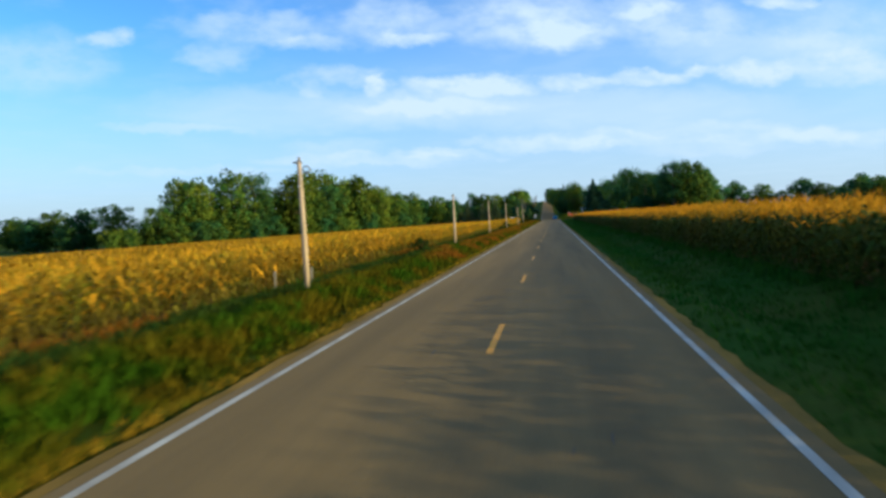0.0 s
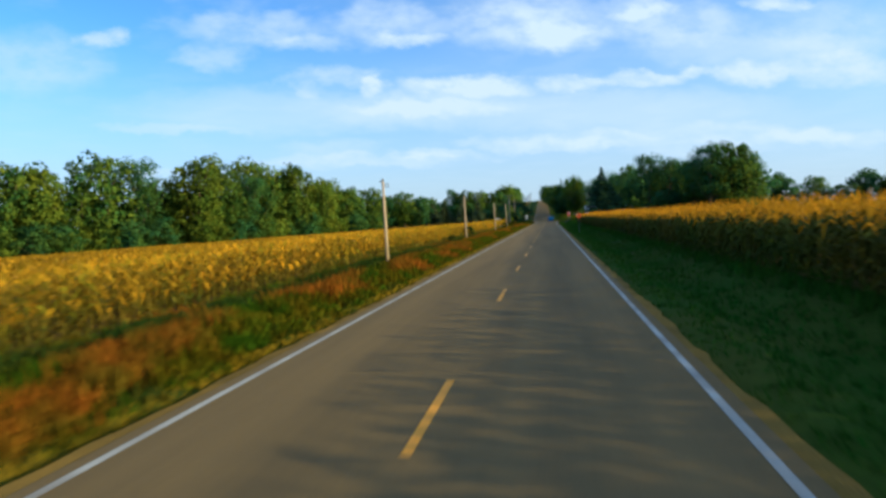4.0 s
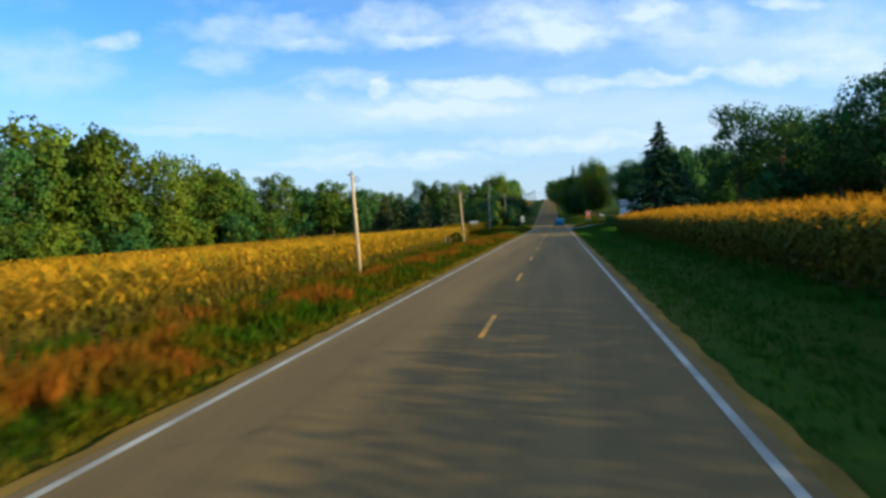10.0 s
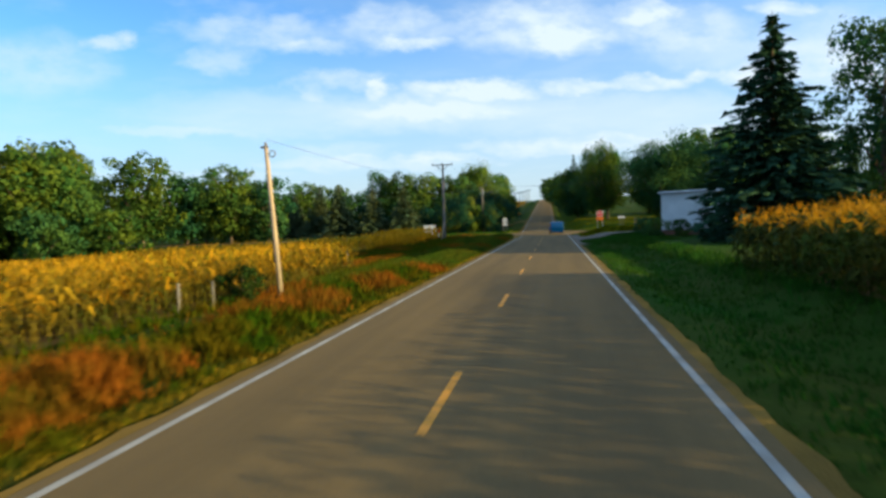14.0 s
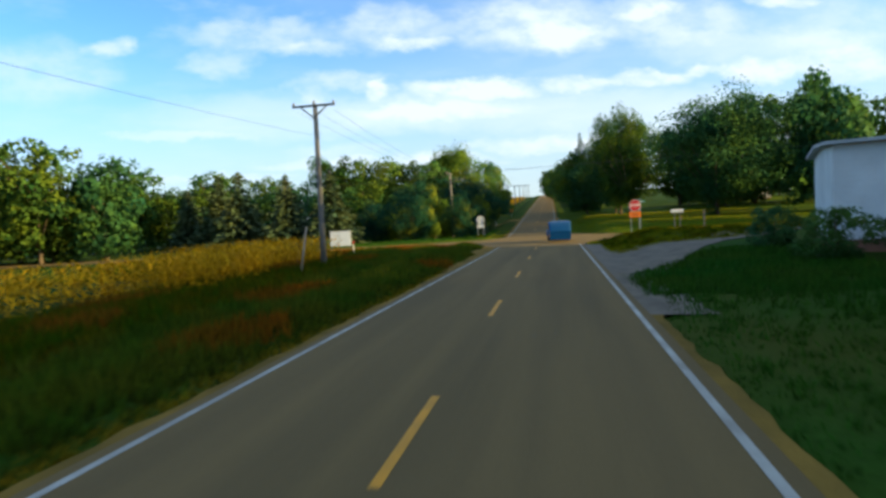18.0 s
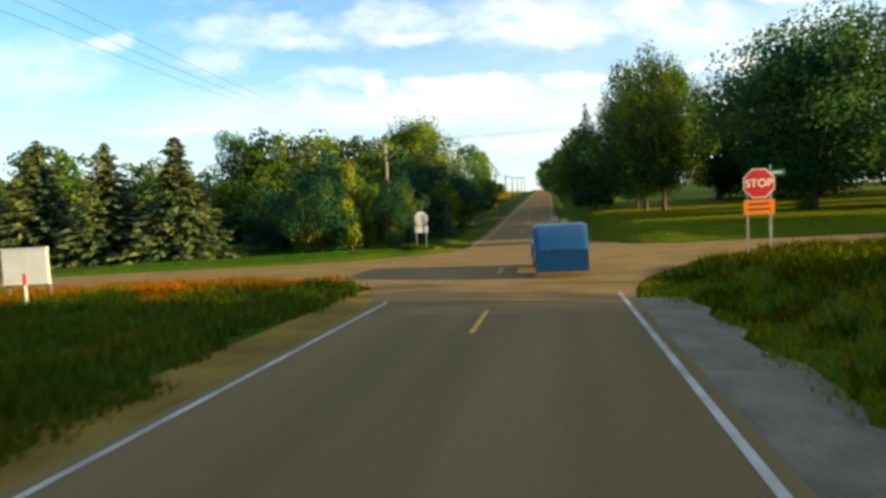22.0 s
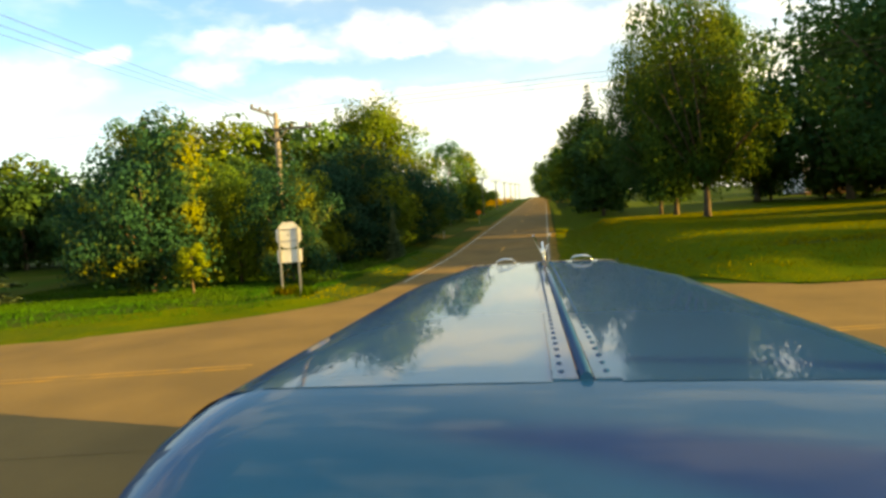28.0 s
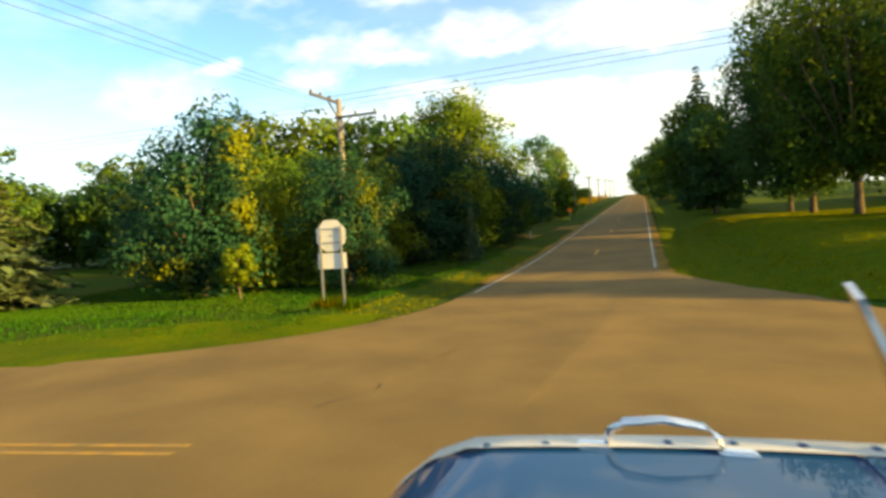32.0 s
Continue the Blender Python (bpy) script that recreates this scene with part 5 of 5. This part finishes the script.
def stop_sign(x, y, rz, label, c, lettered):
    """An octagon over a plate on two posts; its face looks along local -y."""
    s = thing("stop_sign", x, y, land1(x, y), label, "stop sign", rz=rz)
    for dx in (-0.36, 0.36):
        post_(s, dx, 0.05, c + 0.30)
    bm = bmesh.new()
    plate(bm, shift(octagon(1.0), 0, c), 0.006)
    back = part("panel", bm, M["alu"], s, "bare aluminium sign panel")
    bm = bmesh.new()
    plate(bm, shift(octagon(1.0), 0, c), 0.003)
    part("border", bm, M["lettering"], s, "white border", pose(0, -0.005, 0))
    bm = bmesh.new()
    plate(bm, shift(octagon(0.93), 0, c), 0.003)
    part("face", bm, M["red"], s, "red octagonal face", pose(0, -0.009, 0))
    if lettered:
        letters("STOP", 0.37, "lettering", s, pose(0, -0.012, c, 90))
    bm = bmesh.new()
    plate(bm, rect(-0.49, 0.49, c - 1.05, c - 0.55), 0.006)
    part("plate", bm, M["orange" if lettered else "alu"], s, "small plate under the octagon")
    if lettered:
        for z, w in ((c - 0.70, 0.32), (c - 0.88, 0.36)):
            bm = bmesh.new()
            plate(bm, rect(-w, w, z - 0.03, z + 0.03), 0.002)
            part("text_bar", bm, M["black"], s, "", pose(0, -0.004, 0))
    else:
        bm = bmesh.new()
        tube(bm, [(0, 0.006, c), (0, 0.03, c)], [0.03, 0.025], 6)
        part("bolt", bm, M["pole_d"], s)
    for z in (c + 0.22, c - 0.22):
        bm = bmesh.new()
        box(bm, -0.40, 0.40, 0.008, 0.03, z - 0.02, z + 0.02)
        part("rail", bm, M["steel"], s)
    return s


stop_sign(8.45, 259.1, 3, "red stop sign with orange plate on two posts", 2.40, True)
stop_sign(-8.2, 278.0, 186, "pale back of a stop sign on two posts", 2.25, False)
ss = thing("street_sign", 8.95, 259.5, land1(8.95, 259.5), "small green street name blade on a thin post", "street sign")
post_(ss, 0, 0, 3.0, 0.03)
bm = bmesh.new()
plate(bm, rect(-0.15, 0.45, 2.62, 2.82), 0.006)
part("blade", bm, material("sign_green", (0.03, 0.22, 0.10), None, 0.5, 0.5), ss, "green blade with unreadable pale writing", pose(0, -0.04, 0))
bm = bmesh.new()
plate(bm, rect(-0.05, 0.35, 2.69, 2.75), 0.002)
part("text_bar", bm, M["lettering"], ss, "", pose(0, -0.046, 0))

ws = thing("warning_sign", 5.28, 122.9, land1(5.28, 122.9), "orange diamond stop-ahead warning sign on a steel post", "road sign")
c = 2.45
# darker grey on the post stands in for the corn's shade
post_(ws, 0, 0.03, c + 0.38, 0.028, "pole_d")
dia = [(0, -0.44), (0.44, 0), (0, 0.44), (-0.44, 0)]
for nm, k, mt, off, lb in (("panel", 1.0, "alu", 0.006, "metal sign panel"), ("border", 1.0, "black", 0.003, "thin black border"), ("face", 0.95, "orange", 0.0, "orange diamond face")):
    bm = bmesh.new()
    plate(bm, shift(inset(dia, k), 0, c), 0.003)
    part(nm, bm, M[mt], ws, lb, pose(0, off, 0))
bm = bmesh.new()
plate(bm, shift(octagon(0.32), 0, c - 0.08), 0.003)
part("octagon", bm, M["red"], ws, "red octagon symbol", pose(0, -0.004, 0))
bm = bmesh.new()
plate(bm, [(-0.045, c + 0.10), (0.045, c + 0.10), (0.045, c + 0.18), (0.11, c + 0.18), (0, c + 0.31), (-0.11, c + 0.18), (-0.045, c + 0.18)], 0.003)
part("arrow", bm, M["black"], ws, "black arrow symbol", pose(0, -0.004, 0))

bd = thing("sign_board", -18.5, 255.9, land1(-18.5, 255.9), "large blank white board on two wooden posts", "sign board", rz=4)
bm = bmesh.new()
box(bm, -1.0, 1.0, -0.03, 0.03, 0.55, 1.95, 0.01)
part("board", bm, M["board"], bd)
for dx in (-0.9, 0.9):
    post_(bd, dx, 0.08, 1.9, 0.05, "pole_d")
for z in (0.57, 1.93):
    bm = bmesh.new()
    box(bm, -1.03, 1.03, -0.05, 0.05, z - 0.03, z + 0.03, 0.008)
    part("rail", bm, M["white"], bd)
mk = thing("marker_post", -16.6, 254.2, land1(-16.6, 254.2), "slim white marker post with a red top", "marker post")
post_(mk, 0, 0, 0.75, 0.04, "lettering")
bm = bmesh.new()
box(bm, -0.05, 0.05, -0.03, 0.03, 0.75, 1.15, 0.01)
part("reflector", bm, M["red"], mk, "red reflector head")


om = thing("road_sign", -9.2, 341, land1(-9.2, 341), "small orange sign on a post by the hill road", "road sign")
post_(om, 0, 0, 1.9, 0.03)
bm = bmesh.new()
plate(bm, shift(inset(dia, 1.0), 0, 1.6), 0.006)
part("face", bm, M["orange"], om, "orange diamond face", pose(0, -0.03, 0))
wm = thing("marker_post", -11.1, 322.6, land1(-11.1, 322.6), "short pale marker post by the side track", "marker post")
post_(wm, 0, 0, 1.0, 0.045, "lettering")


def mailbox(x, y, rz, label, mat):
    mb = thing("mailbox", x, y, land1(x, y), label, "mailbox", "roadside mailboxes", rz)
    post_(mb, 0, 0, 1.42, 0.06, "pole_d")
    bm = bmesh.new()
    outline = [(-0.11, 1.1), (0.11, 1.1), (0.11, 1.27)] + [(0.11 * math.cos(a * math.pi / 8), 1.27 + 0.10 * math.sin(a * math.pi / 8)) for a in range(1, 8)] + [(-0.11, 1.27)]
    plate(bm, outline, 0.5)
    body = part("body", bm, M[mat], mb, "rounded metal box", pose(0, -0.25, 0.3))
    bm = bmesh.new()
    plate(bm, inset(shift(outline, 0, -1.2), 0.94), 0.02)
    part("door", bm, M["alu"], mb, "", pose(0, -0.272, 1.5))
    bm = bmesh.new()
    box(bm, 0.112, 0.12, -0.1, -0.06, 1.5, 1.75)
    part("flag", bm, M["red"], mb, "small red flag")
    return mb


mailbox(11.2, 256.3, 90, "white mailbox on a wooden post beside the cross road", "white")
mailbox(11.65, 256.4, 90, "pale newspaper box on a post beside the mailbox", "alu")
wp = thing("wooden_post", 13.1, 254.6, land1(13.1, 254.6), "weathered wooden post near the mailboxes", "post")
post_(wp, 0, 0, 1.5, 0.06, "pole_d")
hy = thing("hydrant", 17.4, 283.5, land1(17.4, 283.5), "small yellow fire hydrant on the lawn", "hydrant")
ymat = material("hydrant_paint", (0.55, 0.30, 0.03), None, 0.3, 0.5)
bm = bmesh.new()
tube(bm, [(0, 0, -0.05), (0, 0, 0.05), (0, 0, 0.07), (0, 0, 0.5), (0, 0, 0.58), (0, 0, 0.68)], [0.15, 0.15, 0.10, 0.10, 0.13, 0.03], 12)
part("barrel", bm, ymat, hy)
for a in (0, 180):
    bm = bmesh.new()
    tube(bm, [(0.08, 0, 0.40), (0.17, 0, 0.40)], [0.05, 0.055], 8)
    part("nozzle", bm, ymat, hy, "", pose(0, 0, 0, 0, 0, a))

# ---------------------------------------------------------------- houses


def house(name, x0, x1, y0, y1, h, label, gable, windows, door, rz=0.0):
    """Board-sided house with roof, windows and trim; its long front looks along -y."""
    z = land1((x0 + x1) / 2, y0)
    t = thing(name, x0, y0, z, label, "house", rz=rz)
    L, D = x1 - x0, y1 - y0
    bm = bmesh.new()
    box(bm, 0, L, 0.0, D, -0.6, h)
    part("wall", bm, M["white"], t)
    course = bpy.data.meshes.new("siding_board")
    bm = bmesh.new()
    box(bm, 0, L, -0.03, -0.005, 0, 0.21)
    for v in bm.verts:
        if v.co.z > 0.1 and v.co.y < -0.02:
            v.co.y = -0.012
    bm.to_mesh(course)
    bm.free()
    for i in range(int((h - 0.5) / 0.22)):
        link("siding_board", course, M["white"], t, "", pose(0, 0, 0.5 + i * 0.22))
    bm = bmesh.new()
    box(bm, -0.02, L + 0.02, -0.06, D + 0.02, -0.6, 0.5, 0.01)
    part("foundation", bm, M["brick_c"], t, "brown masonry base")
    bm = bmesh.new()
    o, rise = 0.35, gable
    pts = [(-o, -o, h), (L + o, -o, h), (L + o, D / 2, h + rise), (-o, D / 2, h + rise), (-o, D + o, h), (L + o, D + o, h)]
    vs = [bm.verts.new(p) for p in pts] + [bm.verts.new((p[0], p[1], p[2] + 0.14)) for p in pts]
    for f in ((0, 1, 2, 3), (3, 2, 5, 4)):
        bm.faces.new([vs[i] for i in f])
        bm.faces.new([vs[i + 6] for i in f][::-1])
    for a, b in ((0, 1), (1, 2), (2, 5), (5, 4), (4, 3), (3, 0)):
        bm.faces.new((vs[a], vs[b], vs[b + 6], vs[a + 6]))
    bmesh.ops.recalc_face_normals(bm, faces=bm.faces[:])
    part("roof", bm, M["roof" if gable > 1 else "pale_roof"], t, "dark shingle roof" if gable > 1 else "low pale metal roof")
    for ex in (0.0, L):
        bm = bmesh.new()
        g = [bm.verts.new((ex, 0, h)), bm.verts.new((ex, D, h)), bm.verts.new((ex, D / 2, h + rise))]
        g2 = [bm.verts.new((v.co.x + (0.05 if ex == 0 else -0.05), v.co.y, v.co.z)) for v in g]
        bm.faces.new(g)
        bm.faces.new(g2[::-1])
        part("gable", bm, M["white"], t)
    for wx, wz, ww, wh in windows:
        bm = bmesh.new()
        box(bm, wx - ww / 2 - 0.08, wx + ww / 2 + 0.08, -0.075, -0.03, wz - 0.08, wz + wh + 0.08, 0.01)
        w = part("window", bm, M["white"], t, "white-framed window")
        for s in (-1, 1):
            bm = bmesh.new()
            a = wx + s * ww / 4
            box(bm, a - ww / 4 + 0.02, a + ww / 4 - 0.02, -0.082, -0.070, wz, wz + wh)
            part("pane", bm, M["glass"], w, "dark glass pane")
    if door:
        bm = bmesh.new()
        box(bm, door - 0.45, door + 0.45, -0.09, -0.035, 0.1, 2.15, 0.01)
        dd = part("door", bm, M["brick_c"], t, "brown front door")
        bm = bmesh.new()
        tube(bm, [(door + 0.35, -0.09, 1.05), (door + 0.35, -0.14, 1.05)], [0.03, 0.035], 8)
        part("handle", bm, M["steel"], dd)
    return t


house("house", 13.0, 27, 233.6, 241.5, 4.5, "long white-sided house behind dark shrubs", 0.25, [(4.2, 2.0, 1.0, 0.7), (8.6, 2.0, 1.2, 1.0)], 11.0, -18)
house("house", 40, 52, 352, 360, 3.4, "white house half hidden behind lawn trees", 1.9, [(2.5, 1.2, 1.1, 1.2), (6, 1.2, 1.1, 1.2), (9.5, 1.2, 1.1, 1.2)], 4.3)
house("barn", 116, 132, 356, 366, 4.4, "white barn far beyond the corn", 2.2, [(4, 1.5, 1.2, 1.0)], 8.0)

# ---------------------------------------------------------------- the truck's nose, as it waits at the crossing
truck = thing("truck", 1.73, 262.14, 0.02, "polished blue truck nose with a long riveted hood", "truck", rz=2.3)
RIDGE = 1.98


def hood_half(y):
    return 0.98 - 0.165 * (max(y, 0.55) - 0.55) if y < 1.9 else 0.757


def hood_panel(side):
    bm = bmesh.new()
    ss = [0.085, 0.2, 0.35, 0.5, 0.65, 0.78, 0.88, 0.94, 0.975, 1.0, 1.0]
    # hood drawn out rearward beyond its true length
    ys = [-2.0, -1.7, -1.36, -1.0, -0.6, -0.3, 0.0] + [0.30 + i * 0.1 for i in range(17)] + [1.98, 2.03]
    grid = []
    for y in ys:
        w = hood_half(min(y, 1.95))
        row = []
        for i, s in enumerate(ss):
            q = (s * w if i else 0.085) + (0.11 * s if side < 0 and i else 0)
            z = RIDGE - 0.010 * s * s - 0.08 * max(0, (s - 0.80) / 0.20) ** 2.2
            bow = 0.13 * max(0, y - 1.5) / 0.53 * (1 - s * s)
            if i == len(ss) - 1:
                z -= 0.22
            row.append(bm.verts.new((side * q, y + bow * 0.75 if y > 1.5 else y, z)))
        grid.append(row)
    for a, b in zip(grid, grid[1:]):
        for i in range(len(ss) - 1):
            f = (a[i], a[i + 1], b[i + 1], b[i])
            bm.faces.new(f if side > 0 else f[::-1]).smooth = True
    return bm


for s in (-1, 1):
    part("hood_panel", hood_panel(s), M["hood"], truck, "glossy blue hood panel")
bm = bmesh.new()
for x0, x1, z in ((-0.084, -0.020, RIDGE + 0.004), (0.020, 0.084, RIDGE + 0.004)):
    box(bm, x0, x1, -1.99, 2.10, z - 0.01, z, 0.002)
part("hinge_strip", bm, M["hood"], truck, "blue hinge strip along the hood")
bm = bmesh.new()
tube(bm, [(0, -1.99, RIDGE + 0.004), (0, 1.2, RIDGE + 0.006), (0, 2.12, RIDGE + 0.004)], [0.017, 0.017, 0.014], 10)
part("hinge_rod", bm, M["hood"], truck, "raised hinge rod")
rivet = bpy.data.meshes.new("rivet")
bm = bmesh.new()
bmesh.ops.create_uvsphere(bm, u_segments=8, v_segments=5, radius=0.0085)
for v in bm.verts:
    v.co.z *= 0.5
bm.to_mesh(rivet)
bm.free()
rivet.materials.append(M["hood"])
for s in (-0.060, 0.056):
    for i in range(48):
        link("rivet", rivet, None, truck, "", pose(s, -1.9215 + i * 0.0845, RIDGE + 0.005))
bm = bmesh.new()
left = []
for i in range(25):
    s = -1 + i / 12
    w = 0.757
    y = 2.03 + 0.13 * 0.75 * (1 - s * s)
    z = RIDGE - 0.010 * s * s - 0.08 * max(0, (abs(s) - 0.80) / 0.20) ** 2.2
    left.append([bm.verts.new(p) for p in ((s * (w + (0.11 if s < 0 else 0)), y - 0.03, z + 0.006), (s * (w + (0.11 if s < 0 else 0)), y + 0.03, z + 0.004), (s * (w + (0.11 if s < 0 else 0)), y + 0.035, z - 0.05))])
for a, b in zip(left, left[1:]):
    for k in range(2):
        bm.faces.new((a[k], b[k], b[k + 1], a[k + 1])).smooth = True
part("front_trim", bm, M["trim"], truck, "bright metal trim along the hood's front")
for i in range(14):
    s = -0.91 + i * 0.14
    link("rivet", rivet, None, truck, "", pose(s * 0.757, 2.03 + 0.0975 * (1 - s * s), RIDGE - 0.010 * s * s + 0.006))
for x0, x1 in ((-0.485, -0.275), (0.25, 0.465)):
    y = 2.08
    bm = bmesh.new()
    tube(bm, [(x0 + 0.01, y, RIDGE - 0.01), (x0 + 0.015, y, RIDGE + 0.028), (x0 + 0.04, y, RIDGE + 0.045), ((x0 + x1) / 2, y, RIDGE + 0.052), (x1 - 0.04, y, RIDGE + 0.045), (x1 - 0.015, y, RIDGE + 0.028), (x1 - 0.01, y, RIDGE - 0.01)], [0.008] * 7, 8)
    hd = part("latch_handle", bm, M["chrome"], truck, "chrome hood latch handle")
    for q in (x0 - 0.012, x1 + 0.012):
        bm = bmesh.new()
        box(bm, q - 0.03, q + 0.03, y - 0.012, y + 0.012, RIDGE - 0.012, RIDGE + 0.006, 0.004)
        part("foot", bm, M["chrome"], hd)
bm = bmesh.new()
oy = 2.10
tube(bm, [(-0.005, oy, RIDGE), (-0.005, oy, RIDGE + 0.05), (-0.008, oy, RIDGE + 0.075)], [0.016, 0.011, 0.014], 8)
tube(bm, [(-0.01, oy - 0.06, RIDGE + 0.10), (-0.01, oy, RIDGE + 0.105), (-0.012, oy + 0.05, RIDGE + 0.15), (-0.012, oy + 0.04, RIDGE + 0.20), (-0.012, oy + 0.07, RIDGE + 0.205)], [0.006, 0.022, 0.014, 0.011, 0.003], 8)
for s in (-1, 1):
    tip = Vector((s * 0.076 - 0.014, oy - 0.02, RIDGE + 0.285))
    root = [Vector((-0.01 + s * 0.006, oy - 0.05, RIDGE + 0.08)), Vector((-0.01 + s * 0.006, oy + 0.03, RIDGE + 0.085))]
    a = [bm.verts.new(root[0]), bm.verts.new(root[1]), bm.verts.new(tip + Vector((0, 0.02, 0))), bm.verts.new(tip - Vector((0, 0.03, 0.02)))]
    b = [bm.verts.new(v.co + Vector((s * 0.010, 0, -0.004))) for v in a]
    bm.faces.new(a)
    bm.faces.new(b[::-1])
    for i in range(4):
        bm.faces.new((a[i], b[i], b[(i + 1) % 4], a[(i + 1) % 4]))
part("hood_ornament", bm, M["chrome"], truck, "chrome bird ornament with raised wings")
for s in (-1, 1):
    bm = bmesh.new()
    a = [bm.verts.new(p) for p in ((s * 1.03, -1.34, 1.66), (s * 0.755, 2.03, 1.66), (s * 0.74, 2.02, 0.95), (s * 1.01, -1.34, 0.95))]
    b = [bm.verts.new(v.co - Vector((s * 0.02, 0, 0))) for v in a]
    bm.faces.new(a)
    bm.faces.new(b[::-1])
    for i in range(4):
        bm.faces.new((a[i], b[i], b[(i + 1) % 4], a[(i + 1) % 4]))
    bmesh.ops.recalc_face_normals(bm, faces=bm.faces[:])
    part("side_panel", bm, M["hood"], truck)
    bm = bmesh.new()
    n = 14
    prof = []
    for i in range(n):
        q = math.pi * (0.02 + 0.96 * i / (n - 1))
        prof.append((1.45 - 0.68 * math.cos(q), 0.52 + 0.64 * math.sin(q)))
    vi = [[bm.verts.new((s * w, y, z + dz)) for w, dz in ((0.70, 0.02), (1.0, 0.02), (1.16, -0.03), (1.19, -0.10))] for y, z in prof]
    for a, b in zip(vi, vi[1:]):
        for k in range(3):
            bm.faces.new((a[k], a[k + 1], b[k + 1], b[k])).smooth = True
    part("fender", bm, M["hood"], truck, "rounded blue front fender")
    bm = bmesh.new()
    tube(bm, [(s * 0.84, 1.45, 0.52), (s * 0.87, 1.45, 0.52), (s * 1.10, 1.45, 0.52), (s * 1.13, 1.45, 0.52)], [0.44, 0.51, 0.51, 0.44], 28)
    wh = part("wheel", bm, M["rubber"], truck, "black front tyre")
    bm = bmesh.new()
    tube(bm, [(s * 1.125, 1.45, 0.52), (s * 1.15, 1.45, 0.52), (s * 1.16, 1.45, 0.52)], [0.30, 0.28, 0.10], 20)
    part("rim", bm, M["chrome"], wh, "polished metal rim")
bm = bmesh.new()
box(bm, -0.73, 0.73, 1.95, 2.08, 0.62, 1.86, 0.03)
part("radiator_shell", bm, M["chrome"], truck, "bright upright radiator shell")
bm = bmesh.new()
box(bm, -1.0, 0.97, -1.40, -1.35, 0.92, 1.84, 0.02)
part("firewall", bm, M["hood"], truck, "blue panel closing the engine bay")
# made-up hood extension with sides and rear panel, in place of the cab
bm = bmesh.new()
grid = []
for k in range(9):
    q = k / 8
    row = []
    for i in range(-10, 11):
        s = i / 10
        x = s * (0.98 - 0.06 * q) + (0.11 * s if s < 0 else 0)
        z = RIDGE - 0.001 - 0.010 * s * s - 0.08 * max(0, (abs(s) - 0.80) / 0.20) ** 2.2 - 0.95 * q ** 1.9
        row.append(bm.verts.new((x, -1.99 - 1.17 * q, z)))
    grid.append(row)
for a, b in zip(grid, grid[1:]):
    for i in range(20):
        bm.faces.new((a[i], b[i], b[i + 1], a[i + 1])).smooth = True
part("cowl", bm, M["hood"], truck, "added glossy blue slope extending the hood rearward")
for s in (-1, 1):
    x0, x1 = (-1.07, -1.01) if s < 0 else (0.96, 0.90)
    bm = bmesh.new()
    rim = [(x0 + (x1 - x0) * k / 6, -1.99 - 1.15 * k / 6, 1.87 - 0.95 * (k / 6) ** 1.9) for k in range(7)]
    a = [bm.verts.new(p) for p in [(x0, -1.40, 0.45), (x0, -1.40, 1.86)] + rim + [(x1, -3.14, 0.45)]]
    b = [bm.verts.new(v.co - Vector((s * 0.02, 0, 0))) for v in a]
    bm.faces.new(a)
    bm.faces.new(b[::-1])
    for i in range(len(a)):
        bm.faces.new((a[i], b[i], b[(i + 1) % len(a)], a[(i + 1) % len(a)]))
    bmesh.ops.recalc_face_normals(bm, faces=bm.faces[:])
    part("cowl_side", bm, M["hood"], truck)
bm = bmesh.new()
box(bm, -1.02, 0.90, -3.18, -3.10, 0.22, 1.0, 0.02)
part("rear_panel", bm, M["hood"], truck, "added blue panel closing the hood extension")
bm = bmesh.new()
for s in (-0.40, 0.40):
    box(bm, s - 0.05, s + 0.05, -1.29, 2.25, 0.52, 0.66, 0.01)
part("frame_rail", bm, M["black"], truck, "black chassis rails")
bm = bmesh.new()
box(bm, -1.15, 1.15, 2.25, 2.38, 0.42, 0.78, 0.03)
part("bumper", bm, M["chrome"], truck, "wide metal bumper")
bm = bmesh.new()
tube(bm, [(-1.0, 1.45, 0.52), (1.0, 1.45, 0.52)], [0.06, 0.06], 8)
part("axle", bm, M["black"], truck)
